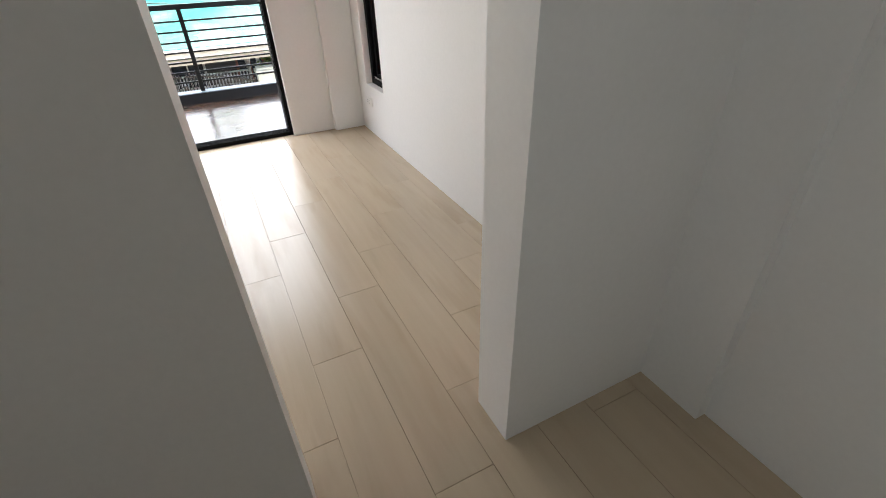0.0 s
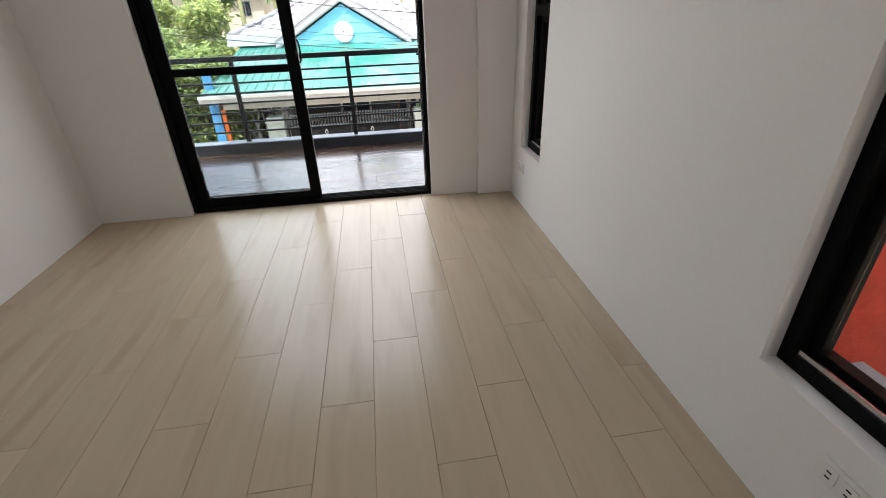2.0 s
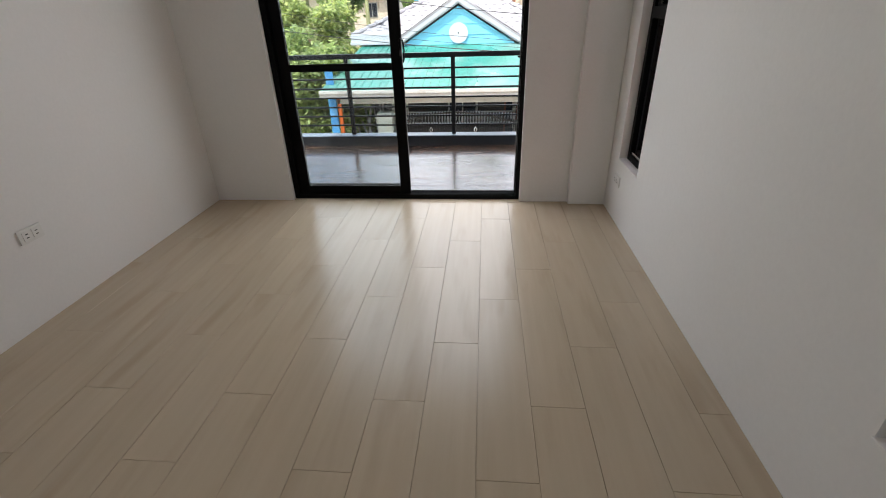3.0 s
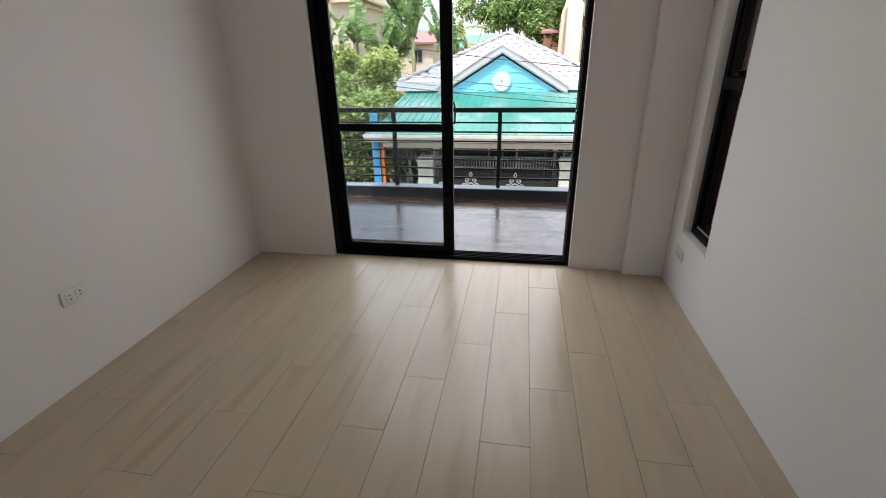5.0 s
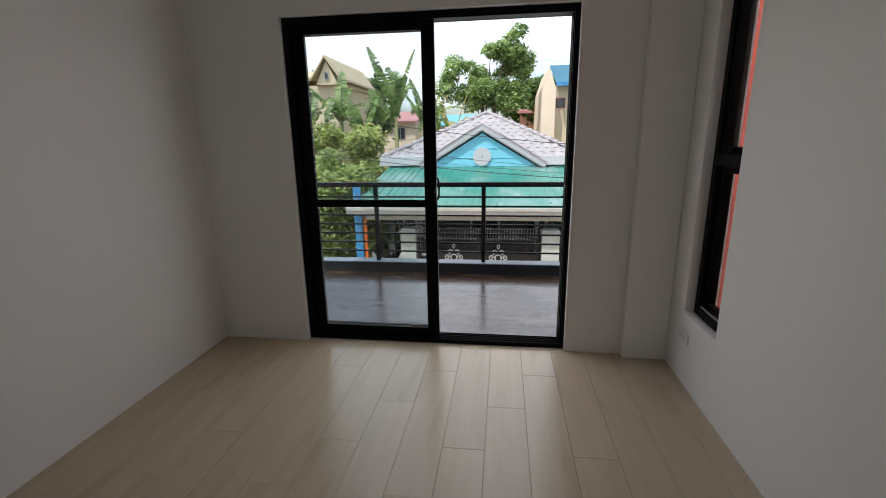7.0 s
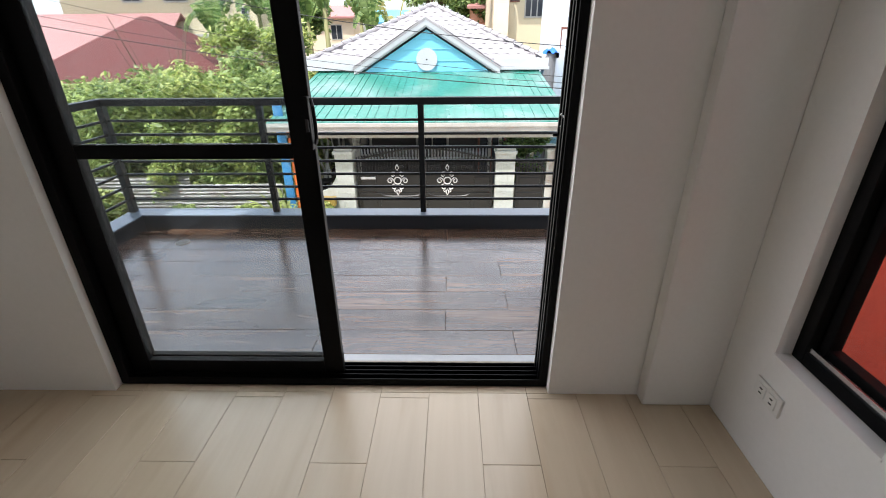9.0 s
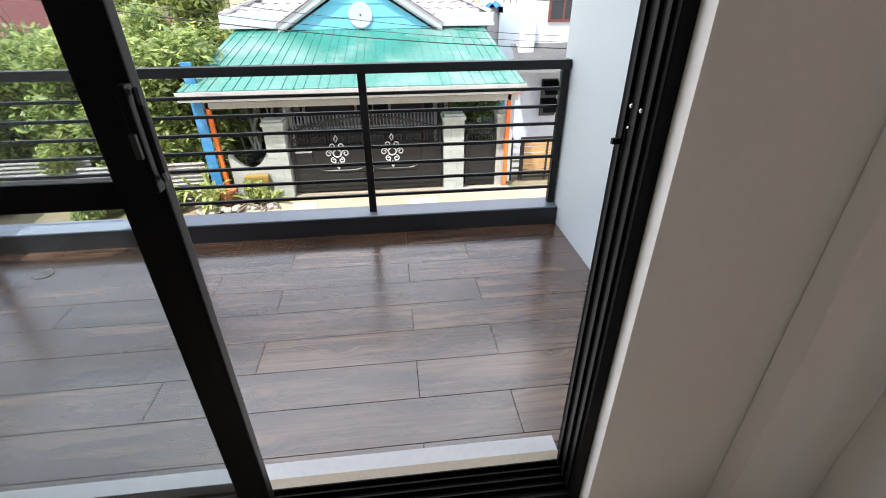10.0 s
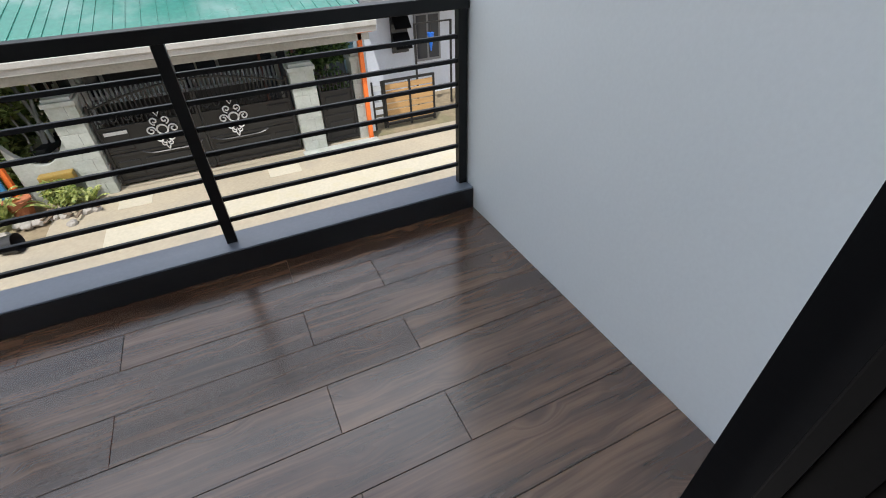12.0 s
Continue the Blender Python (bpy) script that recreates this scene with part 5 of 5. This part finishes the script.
def gable_roof(x0, x1, y0, y1, z0, z1, thick=0.12, along="y"):
    bm = bmesh.new()
    if along == "y":
        xm = (x0 + x1) / 2
        prof_ = [(x0, z0), (xm, z1), (x1, z0), (x1, z0 - thick), (xm, z1 - thick), (x0, z0 - thick)]
        a = [bm.verts.new((x, y0, z)) for x, z in prof_]
        c = [bm.verts.new((x, y1, z)) for x, z in prof_]
    else:
        ym = (y0 + y1) / 2
        prof_ = [(y0, z0), (ym, z1), (y1, z0), (y1, z0 - thick), (ym, z1 - thick), (y0, z0 - thick)]
        a = [bm.verts.new((x0, y, z)) for y, z in prof_]
        c = [bm.verts.new((x1, y, z)) for y, z in prof_]
    for i in range(6):
        bm.faces.new((a[i], a[(i + 1) % 6], c[(i + 1) % 6], c[i]))
    for q in (a, c):
        bm.faces.new((q[0], q[1], q[4], q[5]))
        bm.faces.new((q[1], q[2], q[3], q[4]))
    bmesh.ops.recalc_face_normals(bm, faces=bm.faces[:])
    return bm


def gable_end(x0, x1, y0, y1, z0, z1):
    bm = bmesh.new()
    a = [bm.verts.new((x, y0, z)) for x, z in ((x0, z0), (x1, z0), ((x0 + x1) / 2, z1))]
    c = [bm.verts.new((x, y1, z)) for x, z in ((x0, z0), (x1, z0), ((x0 + x1) / 2, z1))]
    bm.faces.new(a)
    bm.faces.new(c[::-1])
    for i in range(3):
        bm.faces.new((a[i], a[(i + 1) % 3], c[(i + 1) % 3], c[i]))
    bmesh.ops.recalc_face_normals(bm, faces=bm.faces[:])
    return bm


# long low house with a maroon hip roof
low = thing("house", (-13.5, 16.5, G0), "low house under a maroon and faded red metal roof", "house")
part("wall", bx((-4.0, 4.6, 0.6, 6, 0, 2.75)), CREAM, low)
bm = bmesh.new()
v = [bm.verts.new(p) for p in ((-4.5, 0, 2.7), (5.2, 0, 2.7), (5.2, 6.4, 2.7), (-4.5, 6.4, 2.7), (0.35, 3.0, 5.25), (0.0, 3.0, 5.25))]
for f in ((0, 1, 4, 5), (1, 2, 4), (2, 3, 5, 4), (3, 0, 5), (3, 2, 1, 0)):
    bm.faces.new([v[i] for i in f])
part("roof", bm, MAROON, low, "maroon sheet metal hip roof")
bm = gable_roof(-10.0, -1.0, 5.2, 11.0, 3.5, 5.6, 0.1, "x")
part("side_roof", bm, REDROOF, low, "faded red sheet metal roof")
part("side_wall", bx((-9.6, -1.6, 6.5, 10, 0, 3.7)), DULLWALL, low, "grey rendered wall")

# beige two-storey house
bh = thing("house", (-15.5, 25.0, G0), "beige two-storey house with brown gable roof", "house")
part("wall", bx((-5.5, 4.9, 0, 7, 0, 7.6)), BEIGE, bh)
for x, w in ((-1.63, 1.05), (0.67, 1.28), (3.1, 1.15)):
    pane_window(bh, x - w / 2, x + w / 2, 0, 6.10, 7.26, FASCIA, 1)
pane_window(bh, 4.0, 4.4, 0, 4.95, 5.9, FASCIA, 0)
part("roof", gable_roof(-6.1, 3.0, -0.8, 7.6, 7.75, 8.9, 0.18, "x"), BROWNROOF, bh, "tan metal roof")
part("gable_end", gable_end(3.8, 5.2, -0.35, 6.5, 7.6, 8.95), BEIGE, bh)
part("gable_roof", gable_roof(3.6, 5.4, -0.6, 7.0, 8.0, 9.25, 0.14, "y"), BROWNROOF, bh, "tan metal gable roof")
pane_window(bh, 4.35, 4.65, -0.36, 7.85, 8.35, FASCIA, 0)
part("ledge", bx((-5.6, 5.0, -0.5, -0.002, 4.4, 4.6), bevel=0.02), FASCIA, bh)

# pale yellow house with a blue roof
ph = thing("house", (3.6, 24.0, G0), "pale yellow two-storey house with a blue metal roof", "house")
part("wall", bx((-1.75, 6, 0, 7, 0, 7.1)), BEIGE, ph)
part("parapet", bx((-1.98, -1.25, -0.7, 7, 0, 6.9), bevel=0.02), CREAM, ph, "pale fin wall")
part("parapet_peak", gable_end(-1.97, -1.26, -0.69, 6.8, 6.9, 8.0), CREAM, ph)
bm = bmesh.new()
v = [bm.verts.new(p) for p in ((-1.24, -0.7, 7.15), (6.2, -0.7, 7.15), (6.2, 4, 8.7), (-1.24, 4, 8.7))]
bm.faces.new(v)
bmesh.ops.solidify(bm, geom=bm.faces[:], thickness=0.12)
part("roof", bm, BLUEROOF, ph, "blue sheet metal roof")
part("gutter", bx((-1.24, 6.2, -0.85, -0.7, 7.0, 7.2), bevel=0.02), BLUEPAINT, ph)
pane_window(ph, -1.15, -0.65, 0, 5.9, 6.45, BROWNMETAL, 0)
pane_window(ph, -0.4, 0.55, 0, 5.2, 6.4, FASCIA, 2)
# pink house far off
kh = thing("house", (2.0, 30.0, G0), "pink rendered house with a red roof", "house")
part("wall", bx((-1.3, 4.5, 0, 5, 0, 6.0)), PINK, kh)
part("roof", gable_roof(-1.5, 5, -0.6, 5.6, 6.05, 6.8, 0.15, "x"), REDROOF, kh)
pane_window(kh, -0.35, 0.35, 0, 4.85, 5.6, DULLWALL)
part("balcony_rail", bx((-0.9, 1.6, -0.5, -0.45, 4.6, 4.65), (-0.9, 1.6, -0.5, -0.45, 5.1, 5.15)), BROWNMETAL, kh)
# little far houses behind the trees
for x, y, w, h, rm in ((-4.5, 40, 5, 6.5, BLUEROOF), (-12, 42, 6, 7.0, REDROOF), (9, 38, 7, 7.5, GREYROOF)):
    fh = thing("house", (x, y, G0), "distant rendered house with a metal roof", "house", "distant houses")
    part("wall", bx((-w / 2, w / 2, 0, 5, 0, h - 1)), CREAM, fh)
    part("roof", gable_roof(-w / 2 - 0.4, w / 2 + 0.4, -0.5, 5.5, h - 1, h, 0.15, "x"), rm, fh)
    for k in (-1, 1):
        pane_window(fh, k * w / 4 - 0.5, k * w / 4 + 0.5, 0, h - 2.8, h - 1.6, FASCIA)

# white house next to the garage
wh = thing("house", (4.9, 11.5, G0), "white and pale blue two-storey house with a grey porch roof", "house")
part("wall", bx((-1.6, 5, 0.5, 8, 0, 6.2)), PALEBLUE, wh)
pane_window(wh, -1.2, -0.4, 0.5, 3.6, 4.8, BROWNMETAL, 1)
pane_window(wh, 0.2, 1.2, 0.5, 3.6, 4.8, BROWNMETAL, 1)
pane_window(wh, -0.55, 0.2, 0.5, 0.9, 2.1, DULLWALL, 1)
aw = part("awning_window", bx((-1.2, -0.74, 0.44, 0.498, 1.2, 2.2), bevel=0.01), PANE, wh, "dark window with open awning sashes")
for z in (2.16, 1.68):
    bm = bx((-0.22, 0.22, -0.015, 0.015, -0.44, 0.0), bevel=0.006)
    bm.transform(Matrix.Translation((-0.97, 0.42, z)) @ Matrix.Rotation(-0.75, 4, "X"))
    part("sash", bm, BLACKMETAL, aw, "open black sash")
bm = bmesh.new()
v = [bm.verts.new(p) for p in ((-2.15, -0.45, 2.5), (2.2, -0.45, 2.5), (2.2, 0.5, 3.1), (-2.15, 0.5, 3.1))]
bm.faces.new(v)
bmesh.ops.solidify(bm, geom=bm.faces[:], thickness=0.06)
part("porch_roof", bm, GREYROOF, wh, "weathered grey porch roof")
part("porch_wall", bx((-2.0, -1.6, 0.2, 4, 0, 4.0)), PALEBLUE, wh)
part("deck", bx((-2.0, -0.4, 2.2, 4.0, 3.75, 3.9)), DULLWALL, wh)
for k in range(9):
    part("baluster", bx((-2.0 + k * 0.19, -1.97 + k * 0.19, 2.2, 2.23, 3.9, 4.55)), BROWNMETAL, wh)
part("balcony_rail", bx((-2.0, -0.42, 2.18, 2.25, 4.55, 4.62)), BROWNMETAL, wh, "brown wooden balcony rail")
pg = thing("porch_gate", (2.72, 10.0, STREET), "black framed gate with tan timber slats", "gate")
part("gate_frame", bx((0, 0.05, 0, 0.05, 0, 1.1), (0.62, 0.67, 0, 0.05, 0, 1.1), (1.24, 1.29, 0, 0.05, 0, 1.1), (0, 1.29, 0.002, 0.052, 1.05, 1.1), (0, 1.29, 0.002, 0.052, 0.05, 0.1)), GATEPAINT, pg)
for k in range(6):
    part("slat", bx((0.05, 1.24, 0.012, 0.035, 0.13 + k * 0.15, 0.25 + k * 0.15), bevel=0.004), TIMBER, pg)
for k in range(5):
    part("grille_bar", bx((-0.24, -0.05, 0.01, 0.04, 0.17 + k * 0.18, 0.28 + k * 0.18), bevel=0.006), OUTPAINT, pg, "white grille bar")
for x in (-0.28, -0.05):
    part("grille_post", bx((x, x + 0.04, 0.004, 0.046, 0, 1.1)), GATEPAINT, pg)
solid("porch_pillar", bx((2.26, 2.42, 9.95, 10.15, STREET, STREET + 1.3), bevel=0.01), OUTPAINT, "short white gate pillar", "gate pillar", "")
um = thing("umbrella", (4.35, 10.9, STREET + 1.35), "folded blue umbrella hanging by the porch", "umbrella")
bm = bmesh.new()
cyl(bm, (0, 0, 0), (0, 0, 0.42), 0.015, 0.09, 10)
part("canopy", bm, TARP, um)
bm = bmesh.new()
tube(bm, [(0, 0, 0.4), (0, 0, 0.62), (0.04, 0, 0.66), (0.07, 0, 0.62)], 0.01, 6)
part("handle", bm, RUBBER, um)
solid("porch_hanger", bx((3.9, 4.9, 10.85, 10.9, STREET + 1.99, STREET + 2.02), (3.9, 3.94, 10.85, 10.9, STREET, STREET + 1.99), (4.86, 4.9, 10.85, 10.9, STREET, STREET + 1.99)), GATEPAINT, "thin black clothes rack on the porch", "rack", "")

# motorcycle under the canopy
mc = thing("motorcycle", (-3.75, 11.0, STREET), "dark parked motorcycle in the shaded garage", "motorcycle", "", "", 70)
for x in (-0.6, 0.6):
    bm = bmesh.new()
    tube(bm, [(x + 0.27 * math.cos(a * math.pi / 10), 0, 0.3 + 0.27 * math.sin(a * math.pi / 10)) for a in range(21)], 0.05, 8)
    wl = part("wheel", bm, RUBBER, mc)
    bm = bmesh.new()
    cyl(bm, (x, -0.04, 0.3), (x, 0.04, 0.3), 0.05, n=12)
    for k in range(5):
        a = k * 2 * math.pi / 5
        cyl(bm, (x, 0, 0.3), (x + 0.23 * math.cos(a), 0, 0.3 + 0.23 * math.sin(a)), 0.012, n=5)
    part("rim", bm, STEEL, wl)
bm = bmesh.new()
tube(bm, [(0.6, 0, 0.3), (0.45, 0, 0.85), (0.35, 0, 1.02)], 0.03, 8)
tube(bm, [(0.45, 0, 0.8), (0.0, 0, 0.5), (-0.6, 0, 0.3)], 0.035, 8)
part("bike_frame", bm, GATEPAINT, mc)
part("tank", bx((0.0, 0.42, -0.13, 0.13, 0.62, 0.84), bevel=0.05, seg=3), GATEPAINT, mc)
part("seat", bx((-0.7, 0.02, -0.12, 0.12, 0.66, 0.78), bevel=0.04, seg=3), RUBBER, mc)
part("engine", bx((-0.15, 0.25, -0.14, 0.14, 0.25, 0.55), bevel=0.03), STEEL, mc)
bm = bmesh.new()
tube(bm, [(0.33, -0.36, 1.06), (0.36, -0.12, 1.02), (0.36, 0.12, 1.02), (0.33, 0.36, 1.06)], 0.014, 6)
part("handlebar", bm, STEEL, mc)

# red neighbour close to the windows
nb = thing("neighbour_house", (1.95, -1.0, G0), "red stuccoed neighbouring wall close to the windows", "house")
part("wall", bx((0.0, 0.25, -1.23, 5.2, 0, 5.9)), REDWALL, nb, "rough red stucco wall")
part("cream_wall", bx((0.03, 0.25, -6.0, -1.232, 0, 5.9)), CREAM, nb, "cream rendered wall")
part("ledge", bx((-0.42, -0.002, -6.0, -0.95, 2.5, 2.72), bevel=0.01), DULLWALL, nb, "grey concrete ledge")

# blue tarpaulin stretched over the lot
bm = bmesh.new()
bmesh.ops.create_grid(bm, x_segments=14, y_segments=10, size=0.5)
for v in bm.verts:
    x, y = v.co.x, v.co.y
    v.co = Vector((-10.2 + 2.2 * x, 7.9 + 1.4 * y, -0.55 - 0.35 * y + 0.08 * math.sin(6 * x + 3 * y) - 0.1 * (1 - 4 * x * x)))
bmesh.ops.solidify(bm, geom=bm.faces[:], thickness=0.006)
solid("tarpaulin", bm, TARP, "blue plastic tarpaulin slung between poles", "tarpaulin", "")
solid("tarpaulin_poles", bx((-11.32, -11.26, 7.2, 7.26, G0, -0.42), (-9.16, -9.10, 7.2, 7.26, G0, -0.42), (-11.32, -11.26, 8.54, 8.6, G0, -0.86), (-9.16, -9.10, 8.54, 8.6, G0, -0.86)), BARK, "thin wooden poles under the tarpaulin", "poles", "")


# blue tarpaulin bundle beside the tiled roof
bm = bmesh.new()
bmesh.ops.create_grid(bm, x_segments=12, y_segments=10, size=0.5)
for v in bm.verts:
    x, y = v.co.x, v.co.y
    v.co = Vector((2.72 + 0.75 * x, 14.3 + 0.6 * y, 0.93 - 1.5 * x * x - 0.6 * y * y - 0.2 * y + 0.07 * math.sin(17 * x + 5 * y)))
bmesh.ops.solidify(bm, geom=bm.faces[:], thickness=0.008)
solid("tarpaulin", bm, TARP, "crumpled blue tarpaulin over a water drum", "tarpaulin", "")
bm = bmesh.new()
cyl(bm, (2.72, 14.3, G0), (2.72, 14.3, 0.82), 0.24, n=18)
solid("water_drum", bm, DULLWALL, "tall grey drum standing under the blue tarpaulin", "drum", "")


# ---- overhead cables ----
def cable(p, q, sag, r):
    p, q = Vector(p), Vector(q)
    bm = bmesh.new()
    tube(bm, [p.lerp(q, k / 24) - Vector((0, 0, 4 * sag * (k / 24) * (1 - k / 24))) for k in range(25)], r, 5)
    o = solid("overhead_cable", bm, CABLE, "thin black overhead cable sagging above the street", "cable", "", True)
    o["group"] = "overhead cables"


cable((-22, 8.1, 7.8), (14, 8.1, 1.6), 2.86, 0.008)
cable((-22, 8.1, 5.2), (14, 8.1, 0.6), 2.0, 0.009)
cable((-22, 8.2, 5.6), (14, 8.2, 0.75), 2.15, 0.005)
cable((-22, 8.0, 6.6), (14, 8.0, 0.9), 2.5, 0.005)
for x, z in ((-22, 4), (14, 4)):
    pl = thing("utility_pole", (x, 8.1, G0), "grey concrete utility pole", "utility pole", "utility poles")
    bm = bmesh.new()
    cyl(bm, (0, 0, 0), (0, 0, 11.2), 0.18, 0.11, 14)
    part("pole", bm, CONCRETE, pl)
    part("crossarm", bx((-0.05, 0.05, -0.6, 0.6, 10.4, 10.5)), BARK, pl)

# ---- tiles ----
def plank(bm, x0, x1, y0, y1, z0, z1, c=0.0008):
    """A tile with small chamfers round its top."""
    v = [bm.verts.new(p) for p in ((x0, y0, z0), (x1, y0, z0), (x1, y1, z0), (x0, y1, z0), (x0, y0, z1 - c), (x1, y0, z1 - c), (x1, y1, z1 - c), (x0, y1, z1 - c),
                                   (x0 + c, y0 + c, z1), (x1 - c, y0 + c, z1), (x1 - c, y1 - c, z1), (x0 + c, y1 - c, z1))]
    for a, b in ((0, 4), (4, 8)):
        for i in range(4):
            j = (i + 1) % 4
            bm.faces.new((v[a + i], v[a + j], v[b + j], v[b + i]))
    bm.faces.new(v[8:12])


TILES = {}


def tile(cx, cy, w, l, top, mat, parent):
    key = (round(w, 4), round(l, 4), mat.name)
    if key not in TILES:
        bm = bmesh.new()
        plank(bm, -w / 2, w / 2, -l / 2, l / 2, -0.006, 0.0)
        TILES[key] = to_mesh("tile", bm)
        TILES[key].materials.append(mat)
    ob = new("tile", TILES[key])
    ob.parent = parent
    ob.matrix_basis = pose(cx, cy, top + random.uniform(-0.0003, 0.0003), random.uniform(-0.02, 0.02), random.uniform(-0.03, 0.03), 0)
    return ob


PITCH, LENGTH, GAP = 0.1993, 1.0125, 0.0013
STAG = (-1.395, -0.735, -1.083)


def lay(x0, x1, y0, y1):
    k = -3
    while True:
        xr = 0.110 + 2 * PITCH - PITCH * (k + 1)
        xl = xr - PITCH
        if xr < x0 + 0.01:
            break
        a, b = max(xl, x0), min(xr, x1)
        if b - a > 0.015:
            y = STAG[(k + 1) % 3] + 4 * LENGTH
            while y > y0:
                c, d = max(y - LENGTH, y0), min(y, y1)
                if d - c > 0.012:
                    tile((a + b) / 2, (c + d) / 2, b - a - GAP, d - c - GAP, 0.0, FLOORTILE, floor)
                y -= LENGTH
        k += 1


lay(XL, XR, -5.5, YF)
lay(DX0, DX1, YF, -0.001)
rows_y = [0.237, 0.282, 0.478, 0.676, 0.872, 1.070, 1.264, 1.459, 1.655, 1.84]
for i, (ya, yb) in enumerate(zip(rows_y, rows_y[1:])):
    x = (-0.43 if i % 2 == 0 else -0.08) + 1.0
    while x > -2.86:
        a, b = max(x - 1.0, -2.86), min(x, 0.56)
        if b - a > 0.015:
            tile((a + b) / 2, (ya + yb) / 2, b - a - 0.002, yb - ya - 0.002, -0.06, DECKTILE, slab)
        x -= 1.0
